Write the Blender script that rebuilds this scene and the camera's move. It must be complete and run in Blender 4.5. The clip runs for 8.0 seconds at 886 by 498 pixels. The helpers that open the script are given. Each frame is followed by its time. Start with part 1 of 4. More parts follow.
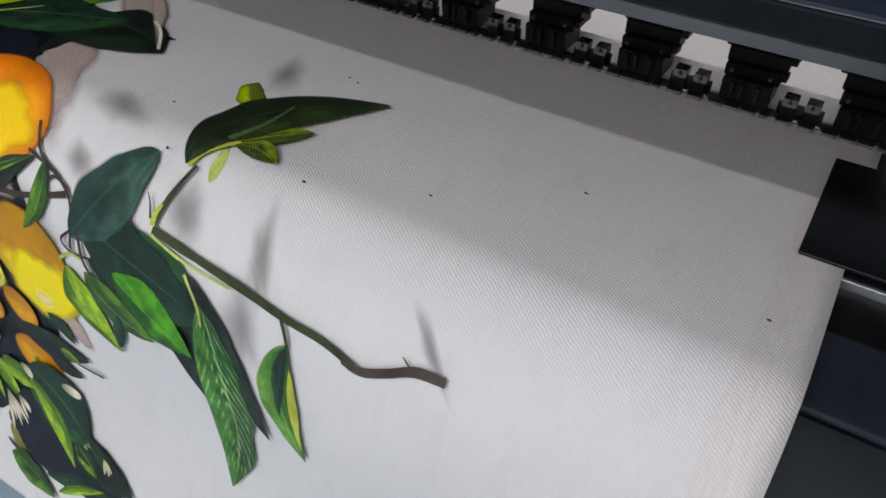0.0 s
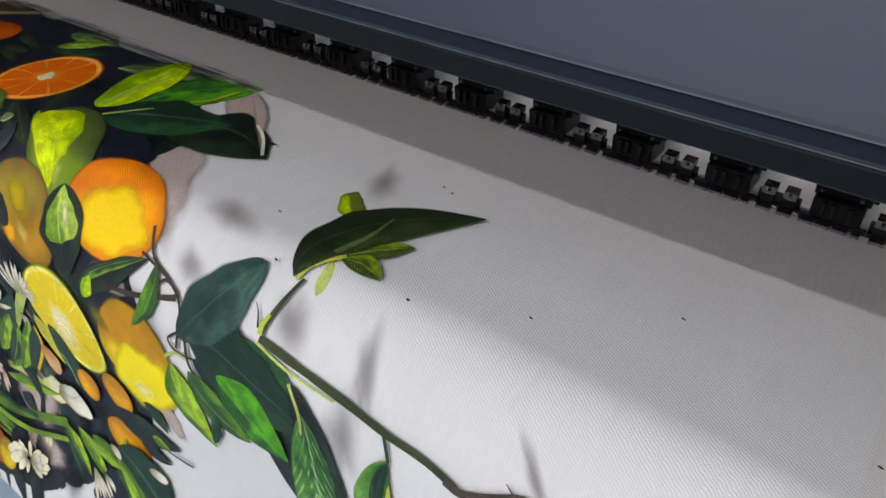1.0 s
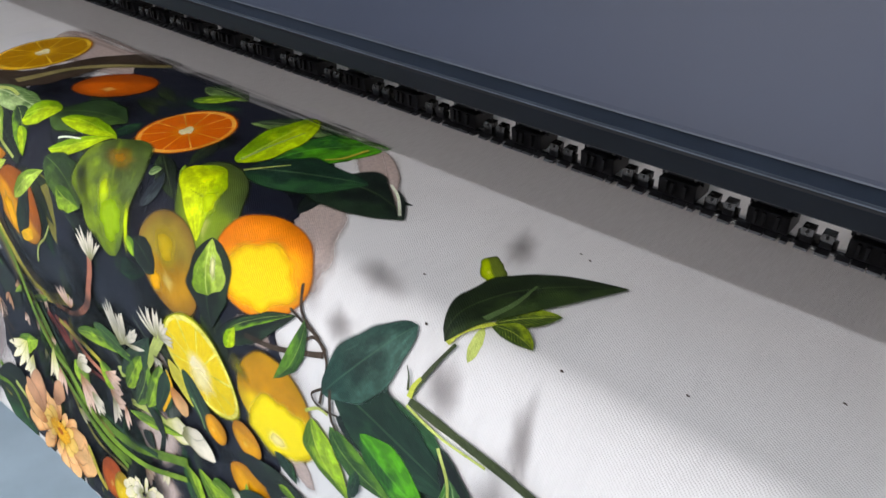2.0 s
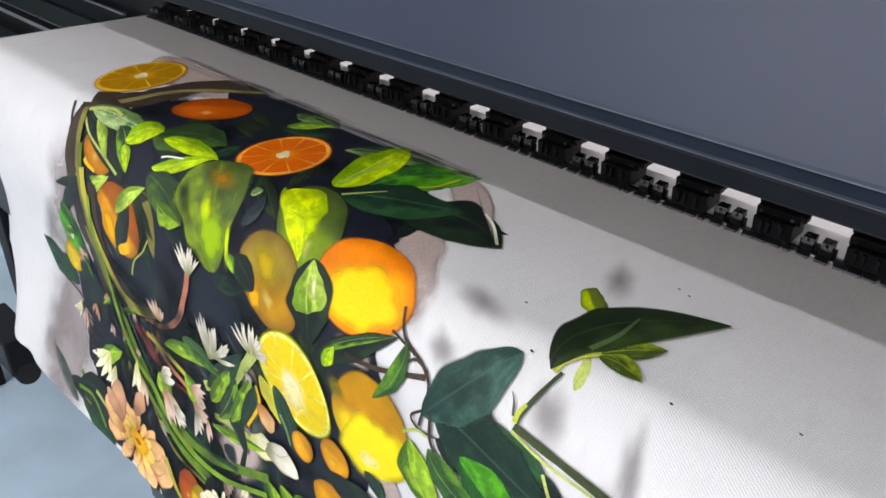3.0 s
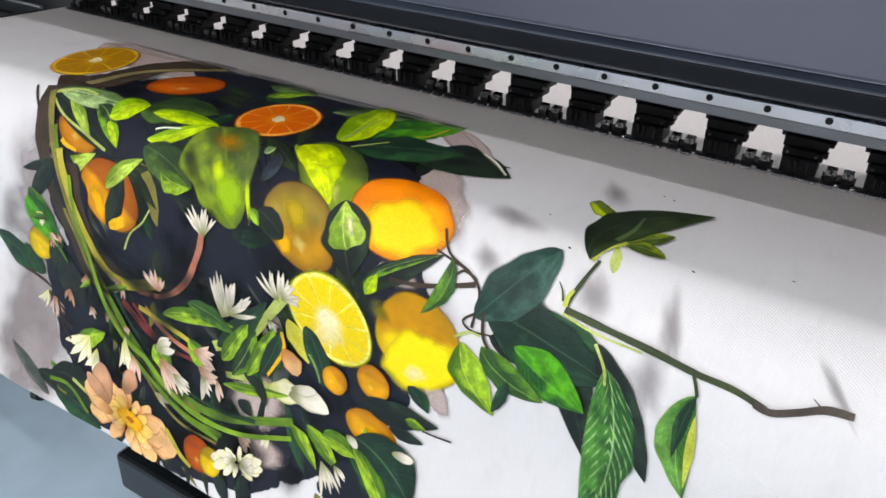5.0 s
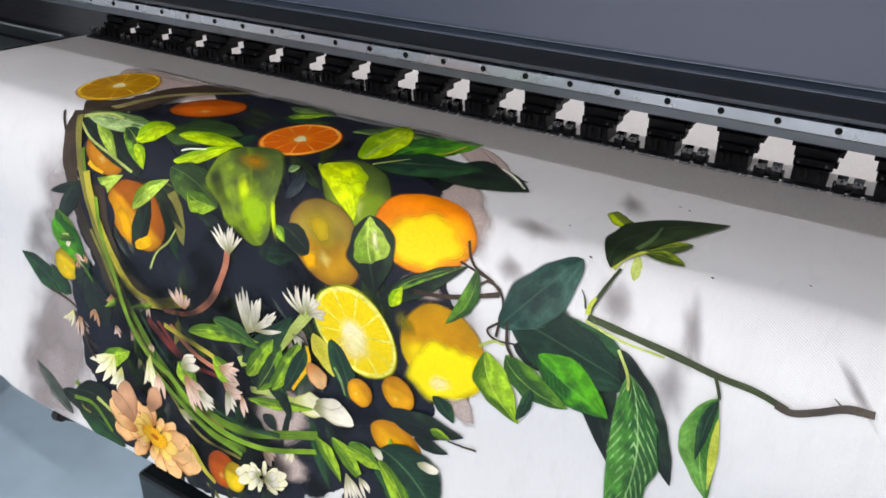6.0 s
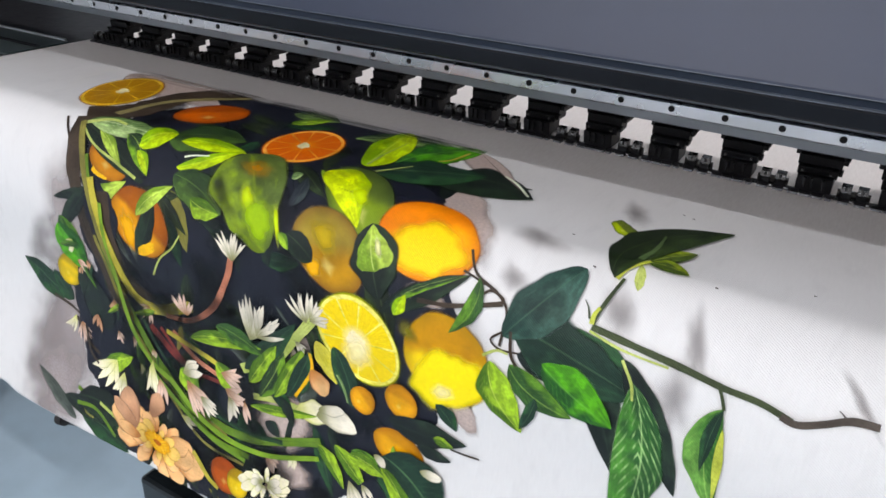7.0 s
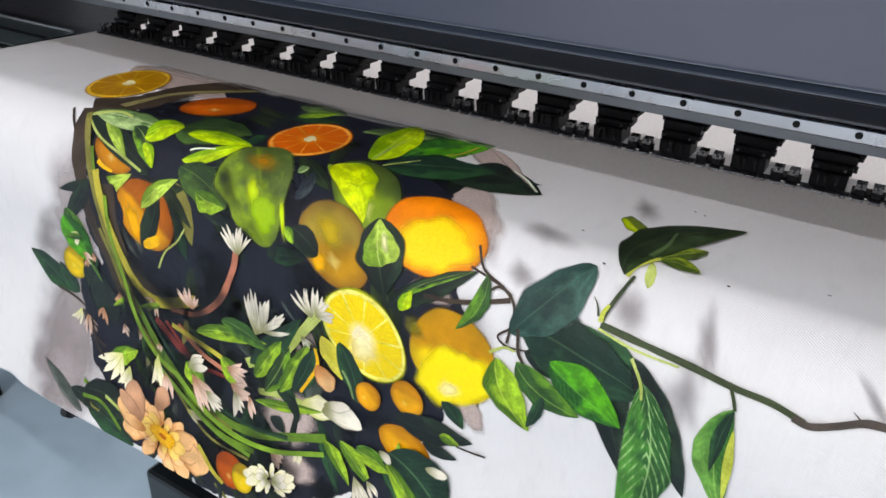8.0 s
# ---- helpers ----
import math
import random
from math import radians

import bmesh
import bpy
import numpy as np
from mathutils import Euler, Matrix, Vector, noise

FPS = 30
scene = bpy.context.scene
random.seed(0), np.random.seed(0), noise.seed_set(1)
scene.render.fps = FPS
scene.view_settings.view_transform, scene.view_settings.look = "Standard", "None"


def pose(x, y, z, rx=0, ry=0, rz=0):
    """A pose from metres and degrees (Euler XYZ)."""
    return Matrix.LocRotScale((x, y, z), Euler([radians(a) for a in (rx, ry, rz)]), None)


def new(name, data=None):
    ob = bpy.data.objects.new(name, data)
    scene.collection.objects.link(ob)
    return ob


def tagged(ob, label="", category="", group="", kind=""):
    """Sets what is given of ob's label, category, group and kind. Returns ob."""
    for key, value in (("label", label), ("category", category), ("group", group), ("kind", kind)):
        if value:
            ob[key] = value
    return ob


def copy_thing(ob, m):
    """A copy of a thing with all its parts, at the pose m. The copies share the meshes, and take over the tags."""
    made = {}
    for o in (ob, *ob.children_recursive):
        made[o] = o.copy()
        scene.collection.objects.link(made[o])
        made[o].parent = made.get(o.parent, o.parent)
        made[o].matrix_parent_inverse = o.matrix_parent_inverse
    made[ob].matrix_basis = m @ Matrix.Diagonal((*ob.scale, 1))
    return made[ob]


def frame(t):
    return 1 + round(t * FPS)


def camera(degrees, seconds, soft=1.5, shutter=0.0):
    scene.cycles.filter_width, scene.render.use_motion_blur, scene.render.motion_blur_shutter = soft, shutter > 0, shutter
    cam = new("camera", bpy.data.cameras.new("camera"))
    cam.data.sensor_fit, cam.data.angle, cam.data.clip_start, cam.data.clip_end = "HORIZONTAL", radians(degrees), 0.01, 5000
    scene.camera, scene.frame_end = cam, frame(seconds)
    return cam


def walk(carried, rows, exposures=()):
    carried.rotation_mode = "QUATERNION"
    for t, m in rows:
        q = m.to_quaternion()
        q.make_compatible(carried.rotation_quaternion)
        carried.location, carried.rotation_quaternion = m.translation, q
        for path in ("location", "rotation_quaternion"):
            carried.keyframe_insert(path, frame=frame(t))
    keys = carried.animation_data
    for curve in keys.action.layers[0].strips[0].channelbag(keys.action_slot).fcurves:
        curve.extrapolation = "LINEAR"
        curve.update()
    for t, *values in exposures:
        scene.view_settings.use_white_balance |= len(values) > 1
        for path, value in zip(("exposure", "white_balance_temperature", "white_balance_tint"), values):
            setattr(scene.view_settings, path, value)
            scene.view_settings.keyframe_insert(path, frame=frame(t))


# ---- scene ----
cam = camera(60.53, 8.0, soft=1.6)
# seconds, eye in metres, yaw, pitch and roll in degrees
PATH = [
    (0.0, 0.2245, -0.5500, 1.2703, 29.86, -38.40, 3.17),
    (0.3, 0.2101, -0.5401, 1.2883, 30.31, -37.72, 2.52),
    (0.6, 0.1965, -0.5420, 1.3054, 32.31, -36.95, 1.90),
    (1.0, 0.1839, -0.5593, 1.3137, 34.11, -34.69, 2.20),
    (1.5, 0.1494, -0.5831, 1.3276, 36.46, -33.37, 2.12),
    (2.1, 0.1219, -0.6025, 1.3387, 39.40, -31.88, 1.41),
    (3.3, 0.0880, -0.6597, 1.3416, 42.48, -29.75, 2.20),
    (3.5, 0.0848, -0.6715, 1.3416, 41.07, -30.21, 2.55),
    (3.9, 0.0720, -0.7255, 1.3271, 37.45, -29.93, 3.92),
    (4.5, 0.0482, -0.7933, 1.3125, 31.43, -29.06, 3.25),
    (4.7, 0.0433, -0.8113, 1.3144, 30.19, -29.18, 3.53),
    (5.8, 0.0336, -0.8645, 1.3180, 30.06, -27.82, 2.13),
    (6.5, 0.0345, -0.8600, 1.3154, 30.68, -26.52, 1.89),
    (7.0, 0.0301, -0.8600, 1.3240, 30.48, -27.32, 2.00),
    (8.0, 0.0257, -0.8520, 1.3208, 31.10, -27.79, 2.08),
]
EXPOSURES = [(0.0, -0.82), (1.0, -0.62), (2.1, -0.3), (3.3, -0.2), (4.7, -0.22), (5.8, -0.26), (8.0, -0.3)]
walk(cam, [(t, pose(x, y, z, 90 + pitch, 0, yaw) @ pose(0, 0, 0, 0, 0, roll)) for t, x, y, z, yaw, pitch, roll in PATH], EXPOSURES)

# ---- world and light ----
world = bpy.data.worlds.new("world")
scene.world = world
world.use_nodes = True
world.node_tree.nodes["Background"].inputs[0].default_value = (0.55, 0.65, 0.8, 1)
world.node_tree.nodes["Background"].inputs[1].default_value = 0.3


def unseen_tube_light(x, y, z, length, watts):
    lamp = new("unseen_tube_glow", bpy.data.lights.new("unseen_tube_glow", "AREA"))
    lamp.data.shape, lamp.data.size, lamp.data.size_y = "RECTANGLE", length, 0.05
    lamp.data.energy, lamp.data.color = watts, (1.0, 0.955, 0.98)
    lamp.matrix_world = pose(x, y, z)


# front tube inferred from the hood's shadow edge; the other two added as fill
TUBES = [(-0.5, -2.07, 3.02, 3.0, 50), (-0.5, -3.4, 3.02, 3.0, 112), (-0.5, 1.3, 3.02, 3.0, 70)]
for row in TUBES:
    unseen_tube_light(*row)


# ---- materials ----
def material(name, base, rough=0.6, metal=0.0, var=0.12, scale=30.0, bump=0.05, fine=400.0, spec=0.5, coords="Object"):
    """A surface with a coarse and a fine variation of its colour, its gloss and its relief."""
    m = bpy.data.materials.new(name)
    m.use_nodes = True
    nt = m.node_tree
    b = nt.nodes["Principled BSDF"]
    tc = nt.nodes.new("ShaderNodeTexCoord")
    n1, n2 = nt.nodes.new("ShaderNodeTexNoise"), nt.nodes.new("ShaderNodeTexNoise")
    n1.inputs["Scale"].default_value, n2.inputs["Scale"].default_value = scale, fine
    n1.inputs["Detail"].default_value, n2.inputs["Detail"].default_value = 5, 2
    for n in (n1, n2):
        nt.links.new(tc.outputs[coords], n.inputs["Vector"])
    ramp = nt.nodes.new("ShaderNodeValToRGB")
    ramp.color_ramp.elements[0].position, ramp.color_ramp.elements[1].position = 0.3, 0.75
    ramp.color_ramp.elements[0].color = (*[c * (1 - var) for c in base], 1)
    ramp.color_ramp.elements[1].color = (*[min(1, c * (1 + var)) for c in base], 1)
    nt.links.new(n1.outputs["Fac"], ramp.inputs["Fac"])
    nt.links.new(ramp.outputs["Color"], b.inputs["Base Color"])
    mr = nt.nodes.new("ShaderNodeMapRange")
    mr.inputs["To Min"].default_value, mr.inputs["To Max"].default_value = max(0, rough - 0.08), min(1, rough + 0.08)
    nt.links.new(n1.outputs["Fac"], mr.inputs["Value"])
    nt.links.new(mr.outputs["Result"], b.inputs["Roughness"])
    bp = nt.nodes.new("ShaderNodeBump")
    bp.inputs["Strength"].default_value, bp.inputs["Distance"].default_value = bump, 0.001
    nt.links.new(n2.outputs["Fac"], bp.inputs["Height"])
    nt.links.new(bp.outputs["Normal"], b.inputs["Normal"])
    b.inputs["Metallic"].default_value = metal
    b.inputs["Specular IOR Level"].default_value = spec
    return m


FLOOR = material("pale_blue_floor", (0.42, 0.54, 0.62), 0.38, var=0.1, scale=7, bump=0.04, fine=60)
WALL = material("white_wall", (0.78, 0.79, 0.8), 0.8, var=0.03, scale=2)
HOOD = material("blue_grey_paint", (0.034, 0.0425, 0.068), 0.42, var=0.1, scale=4, bump=0.02, spec=0.32)
LIP = material("black_paint", (0.006, 0.007, 0.0095), 0.5, var=0.2, spec=0.14)
LEDGE = material("dark_blue_paint", (0.02, 0.028, 0.042), 0.45, var=0.15, spec=0.3)
BLACK = material("black_plastic", (0.0055, 0.0055, 0.007), 0.5, var=0.3, scale=60, spec=0.25)
NAVY = material("navy_coated_steel", (0.02, 0.026, 0.036), 0.38, var=0.2, scale=15)
STEEL = material("ground_steel", (0.62, 0.63, 0.65), 0.28, 1.0, var=0.05, scale=20, bump=0.03)
ALU = material("brushed_aluminium", (0.55, 0.58, 0.6), 0.42, 0.9, var=0.06, scale=25)
CLIP_STEEL = material("dull_steel", (0.25, 0.25, 0.25), 0.35, 0.9, var=0.2)
LOWNAVY = material("dark_coated_steel", (0.012, 0.015, 0.019), 0.5, var=0.25, scale=12)
TEAL = material("grey_green_metal", (0.09, 0.12, 0.12), 0.3, 0.6, var=0.3, scale=10)
GLOSS = material("glossy_black", (0.006, 0.008, 0.009), 0.22, var=0.3, scale=20)
SMOKE = material("smoked_plastic", (0.035, 0.032, 0.03), 0.25, var=0.3, scale=90)
MOUNT = material("grey_anodised_aluminium", (0.3, 0.33, 0.36), 0.5, 0.7, var=0.08, scale=25)
STRIP = material("dull_aluminium", (0.16, 0.17, 0.19), 0.45, 0.7, var=0.2, scale=25)
# lighter tone that stands for the highlight along the hood's edges
EDGE = material("painted_edge_highlight", (0.085, 0.1, 0.125), 0.45, 0.2, var=0.3, scale=40)
DULL = material("dull_dark_steel", (0.05, 0.05, 0.055), 0.35, 0.8, var=0.3, scale=90)
RUBBER = material("black_rubber", (0.012, 0.012, 0.012), 0.75, var=0.2)
# glow for the tubes, which stay out of view
TUBE = bpy.data.materials.new("unseen_lit_tube")
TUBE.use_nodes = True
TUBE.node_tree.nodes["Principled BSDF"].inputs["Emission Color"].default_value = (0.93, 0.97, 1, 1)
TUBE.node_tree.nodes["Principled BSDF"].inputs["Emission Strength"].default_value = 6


# ---- building blocks ----
def mesh_object(name, bm, mat):
    me = bpy.data.meshes.new(name)
    bm.to_mesh(me)
    bm.free()
    me.materials.append(mat)
    return new(name, me)


def part(name, bm, mat, parent, label=""):
    ob = mesh_object(name, bm, mat)
    ob.parent = parent
    return tagged(ob, label)


def box(x0, x1, y0, y1, z0, z1, bevel=0.0, bm=None):
    bm = bm or bmesh.new()
    made = bmesh.ops.create_cube(bm, size=1)["verts"]
    for v in made:
        v.co = Vector(((x0 + x1) / 2 + v.co.x * (x1 - x0), (y0 + y1) / 2 + v.co.y * (y1 - y0), (z0 + z1) / 2 + v.co.z * (z1 - z0)))
    if bevel:
        edges = list({e for v in made for e in v.link_edges})
        bmesh.ops.bevel(bm, geom=edges, offset=bevel, segments=2, affect="EDGES", profile=0.5)
    return bm


def rod(a, b, r, n=16, bm=None, r2=None):
    bm = bm or bmesh.new()
    a, b = Vector(a), Vector(b)
    q = (b - a).to_track_quat("Z", "Y").to_matrix().to_4x4()
    bmesh.ops.create_cone(bm, cap_ends=True, segments=n, radius1=r, radius2=r if r2 is None else r2, depth=(b - a).length,
                          matrix=Matrix.Translation((a + b) / 2) @ q)
    return bm


def extrude_x(profile, x0, x1, bm=None):
    """A closed outline in y and z, drawn out along x."""
    bm = bm or bmesh.new()
    rows = [[bm.verts.new((x, y, z)) for y, z in profile] for x in (x0, x1)]
    n = len(profile)
    for i in range(n):
        bm.faces.new((rows[0][i], rows[0][(i + 1) % n], rows[1][(i + 1) % n], rows[1][i]))
    bm.faces.new(rows[0][::-1])
    bm.faces.new(rows[1])
    bmesh.ops.recalc_face_normals(bm, faces=bm.faces)
    return bm


def thing(name, label, category, at=(0, 0, 0), group=""):
    ob = new(name)
    ob.location = at
    ob.empty_display_size = 0.05
    return tagged(ob, label, category, group)


# ---- the room ----
X0, X1, Y0, Y1, CEIL = -4.2, 3.4, -4.0, 3.6, 3.1
tagged(mesh_object("floor", box(X0, X1, Y0, Y1, -0.1, 0.0), FLOOR), "pale blue painted workshop floor with scuffs", "floor", kind="structure")
tagged(mesh_object("ceiling", box(X0, X1, Y0, Y1, CEIL, CEIL + 0.1), WALL), "plain white ceiling", "ceiling", kind="structure")
for name, size in (("wall_north", (X0, X1, Y1, Y1 + 0.15)), ("wall_south", (X0, X1, Y0 - 0.15, Y0)),
                   ("wall_west", (X0 - 0.15, X0, Y0 - 0.15, Y1 + 0.15)), ("wall_east", (X1, X1 + 0.15, Y0 - 0.15, Y1 + 0.15))):
    tagged(mesh_object(name, box(*size, -0.1, CEIL + 0.1), WALL), "plain white plaster wall", "wall", kind="structure")
# fixtures put up for these tubes; none of them is in view
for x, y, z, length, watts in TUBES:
    lamp = thing("unseen_ceiling_light", "white tube light on the ceiling, out of view and added for its light", "ceiling light", (x, y, CEIL), "ceiling lights")
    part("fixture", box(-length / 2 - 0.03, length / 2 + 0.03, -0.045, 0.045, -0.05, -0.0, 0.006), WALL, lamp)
    part("tube", rod((-length / 2, 0, -0.062), (length / 2, 0, -0.062), 0.012), TUBE, lamp, "glowing tube of the unseen light")

# ---- the printer ----
PX0, PX1 = -1.9, 1.0
printer = thing("wide_format_printer", "dark blue-grey wide-format printer with a canvas on its platen", "printer", (0, 0, 0))

BEND = -0.247
TURN_ANGLES = [22, 75, 96, 86, 75, 70, 71, 76, 83]
STEP = 0.002
LINE = []
y, z = BEND, 1.0
for i in range(340):
    k = min(i * STEP / 0.095, len(TURN_ANGLES) - 1.001)
    a = radians(TURN_ANGLES[int(k)] * (1 - k % 1) + TURN_ANGLES[int(k) + 1] * (k % 1))
    LINE.append((y, z, a))
    y, z = y - math.cos(a) * STEP, z - math.sin(a) * STEP


def unit(v):
    return max(0.0, min(1.0, v))


def surface(u, s, off=0.0, hang=True):
    """A place on the canvas: u along the printer, s down its front from the bend, off: height above the cloth."""
    r = 0.01
    if abs(s) < r:
        f = (s + r) / (2 * r)
        y1, z1, a1 = LINE[int(round(r / STEP))]
        y, z, a = (BEND + r) * (1 - f) + y1 * f, 1.0 - (1.0 - z1) * f * f, a1 * f
    elif s <= 0:
        y, z, a = BEND - s, 1.0, radians(4) * unit(1 + s / 0.03)
    else:
        i = min(int(s / STEP), len(LINE) - 2)
        f = s / STEP - i
        y, z, a = (LINE[i][j] * (1 - f) + LINE[i + 1][j] * f for j in range(3))
    if hang:
        low = unit((s - 0.2) / 0.3)
        y += unit((-1.13 - u) / 0.14) ** 1.6 * (0.032 * unit(s / 0.13) + 0.035 * unit((s - 0.38) / 0.11)) + 0.003 * math.sin(u * 11 + s * 6) * low
        y += 0.006 * math.exp(-((u + 1.09) / 0.03) ** 2) * low
    return Vector((u, y - math.sin(a) * off, z + math.cos(a) * off))


def sheet(u0, u1, s0, s1, off, nu=2, ds=0.004, hang=True, thick=0.0):
    bm = bmesh.new()
    uv = bm.loops.layers.uv.new("print")
    ns = int((s1 - s0) / ds)
    lift = [0.0] + ([-thick] if thick else [])
    sides = []
    for extra in lift:
        grid = [[bm.verts.new(surface(u0 + (u1 - u0) * i / nu, s0 + (s1 - s0) * j / ns, off + extra, hang)) for j in range(ns + 1)] for i in range(nu + 1)]
        sides.append(grid)
        for i in range(nu):
            for j in range(ns):
                corners = ((i, j), (i, j + 1), (i + 1, j + 1), (i + 1, j))
                if extra:
                    corners = corners[::-1]
                f = bm.faces.new([grid[a][b] for a, b in corners])
                f.smooth = True
                for loop, (a, b) in zip(f.loops, corners):
                    loop[uv].uv = (u0 + (u1 - u0) * a / nu, s0 + (s1 - s0) * b / ns)
    if thick:
        top, low = sides
        for j in range(ns):
            bm.faces.new((top[0][j + 1], top[0][j], low[0][j], low[0][j + 1]))
            bm.faces.new((top[nu][j], top[nu][j + 1], low[nu][j + 1], low[nu][j]))
        for i in range(nu):
            bm.faces.new((top[i + 1][ns], top[i][ns], low[i][ns], low[i + 1][ns]))
    return bm


# platen, its lower step, the rounded apron and the frame
part("platen", box(PX0, PX1, -0.139, 0.42, 0.955, 0.996, 0.0015), BLACK, printer, "flat black platen")
part("platen_edge", box(PX0, PX1, -0.1425, -0.1395, 0.965, 0.9965, 0.0008), ALU, printer, "thin bright metal edge")
part("front_step", box(PX0, PX1, -0.186, -0.143, 0.955, 0.991, 0.001), BLACK, printer)
part("apron", sheet(PX0, PX1, -0.06, 0.005, -0.009, 2, hang=False, thick=0.003), NAVY, printer, "rounded navy front plate")
part("lower_apron", sheet(PX0, PX1, 0.008, 0.3, -0.013, 2, hang=False, thick=0.003), LOWNAVY, printer, "dark lower front plate")
part("underframe", box(PX0, PX1, -0.18, 0.35, 0.74, 0.95, 0.004), NAVY, printer)
for x in (-0.95, 0.8):
    part("leg", box(x - 0.06, x + 0.06, -0.1, 0.16, 0.06, 0.74, 0.006), NAVY, printer)
    part("foot", box(x - 0.06, x + 0.06, -0.12, 0.5, 0.0, 0.06, 0.01), BLACK, printer)
plate = part("platen_plate", box(PX0, -1.285, -0.125, -0.006, 0.997, 1.0005, 0.001), TEAL, printer, "dull grey-green metal plate")
part("plate_edge", box(PX0, -1.3, -0.0055, 0.001, 0.997, 1.003, 0.001), ALU, plate)
part("plate_groove", box(PX0, -1.288, -0.07, -0.06, 1.0012, 1.003, 0.0006), BLACK, plate)

# the beam with its rail
part("beam", box(PX0, PX1, 0.024, 0.085, 1.062, 1.34, 0.003), LIP, printer, "black beam")
part("rail_mount", extrude_x([(0.006, 1.0565), (0.004, 1.0672), (0.0235, 1.0672), (0.0235, 1.0565)], PX0, PX1), MOUNT, printer, "pale aluminium ledge under the rail")
rail_ob = part("linear_rail", extrude_x([(0.002, 1.0678), (0.0, 1.0696), (0.0, 1.0822), (0.002, 1.084), (0.02, 1.084), (0.02, 1.0678)], PX0, PX1), STEEL, printer,
               "ground steel guide rail with screw holes")


def screw_hole():
    bm = bmesh.new()
    n = 20
    rings = []
    for r, y in ((0.0038, -0.0002), (0.0034, -0.0004), (0.0031, -0.0001), (0.0031, 0.0)):
        rings.append([bm.verts.new((r * math.cos(2 * math.pi * i / n), y, r * math.sin(2 * math.pi * i / n))) for i in range(n)])
    for a, b in zip(rings, rings[1:]):
        for i in range(n):
            bm.faces.new((a[i], a[(i + 1) % n], b[(i + 1) % n], b[i]))
    bm.faces.new(rings[-1][::-1])
    return bm


hole_ob = part("screw_hole", screw_hole(), BLACK, rail_ob)
hole_ob.location = (0, -0.0004, 1.0766)
for k in range(-18, 34):
    if k:
        twin = hole_ob.copy()
        scene.collection.objects.link(twin)
        twin.location = (-0.06 * k, -0.0004, 1.0766)
part("upper_strip", box(PX0, PX1, 0.005, 0.0235, 1.0846, 1.1, 0.001), STRIP, printer, "dull worn aluminium strip")
for x in (-0.55, -0.19, 0.1):
    part("belt_patch", box(x, x + 0.15, 0.0025, 0.0048, 1.094, 1.099, 0.0005), BLACK, printer)

# the hood: black lip, narrow ledge, tall leaning panel
part("hood_lip", extrude_x([(-0.214, 1.1475), (-0.217, 1.1495), (-0.2195, 1.1625), (-0.218, 1.1645), (-0.08, 1.1645), (-0.08, 1.1475)], PX0, PX1), LIP, printer, "black lower lip of the hood")
part("hood_ledge", extrude_x([(-0.219, 1.165), (-0.2188, 1.1665), (-0.2025, 1.1682), (-0.19, 1.1682), (-0.19, 1.165)], PX0, PX1), LEDGE, printer, "dark blue ledge")
part("hood_panel", extrude_x([(-0.2035, 1.1688), (-0.2015, 1.1712), (-0.06, 1.56), (-0.02, 1.6), (0.2, 1.6), (0.2, 1.58), (-0.01, 1.58), (-0.045, 1.55), (-0.185, 1.1688)], PX0, PX1), HOOD, printer,
     "blue-grey hood panel")
# pale rods added to draw the glint on the bevels of panel and ledge
part("panel_edge_highlight", rod((PX0, -0.2045, 1.1694), (PX1, -0.2045, 1.1694), 0.0007, 8), EDGE, printer, "thin rod drawn as the highlight on the hood panel's edge")
part("ledge_edge_highlight", rod((PX0, -0.2196, 1.1648), (PX1, -0.2196, 1.1648), 0.0004, 8), EDGE, printer, "thin rod drawn as the highlight on the ledge's edge")
for x in (PX0 - 0.3, PX1):
    part("end_housing", box(x, x + 0.3, -0.26, 0.42, 0.9, 1.62, 0.02), LEDGE, printer)


# pinch rollers in a row on the canvas, with spring clips between them
def pinch_roller():
    body = bmesh.new()
    # a low front block, then steps that rise towards the beam
    for x0, x1, outline in ((0.004, 0.041, [(0.0255, 1.0052), (0.0225, 1.0235), (0.058, 1.0235), (0.058, 1.0052)]),
                            (0.002, 0.0435, [(0.0335, 1.0205), (0.0315, 1.031), (0.072, 1.031), (0.072, 1.0205)]),
                            (0.0, 0.0455, [(0.0425, 1.0285), (0.041, 1.0415), (0.09, 1.0415), (0.09, 1.0285)]),
                            (-0.005, 0.0515, [(0.0515, 1.037), (0.05, 1.0612), (0.115, 1.0612), (0.115, 1.037)])):
        extrude_x(outline, x0, x1, body)
    bmesh.ops.bevel(body, geom=body.edges[:], offset=0.0009, segments=1, affect="EDGES")
    return body


arm_body = pinch_roller()
arm = part("pinch_roller", arm_body, BLACK, printer, "black plastic pinch roller arm")
tab = box(0.0517, 0.0565, 0.056, 0.076, 1.043, 1.0605, 0.0008)
box(0.0457, 0.0505, 0.046, 0.058, 1.0345, 1.0405, 0.0006, tab)
box(0.0437, 0.0475, 0.036, 0.047, 1.0245, 1.03, 0.0006, tab)
part("tab", tab, BLACK, arm)
ridge = bmesh.new()
for x in (0.011, 0.018, 0.03):
    box(x, x + 0.0035, 0.0185, 0.0222, 1.0105, 1.0225, 0.0006, ridge)
part("ridge", ridge, BLACK, arm)
for x in (0.0075, 0.0365):
    part("screw", rod((x, 0.0295, 1.0262), (x, 0.0325, 1.0265), 0.0014, 10), CLIP_STEEL, arm, "small steel screw")
part("roller_wheel", rod((0.008, 0.045, 1.0082), (0.036, 0.045, 1.0082), 0.008, 20), RUBBER, arm, "black rubber wheel")
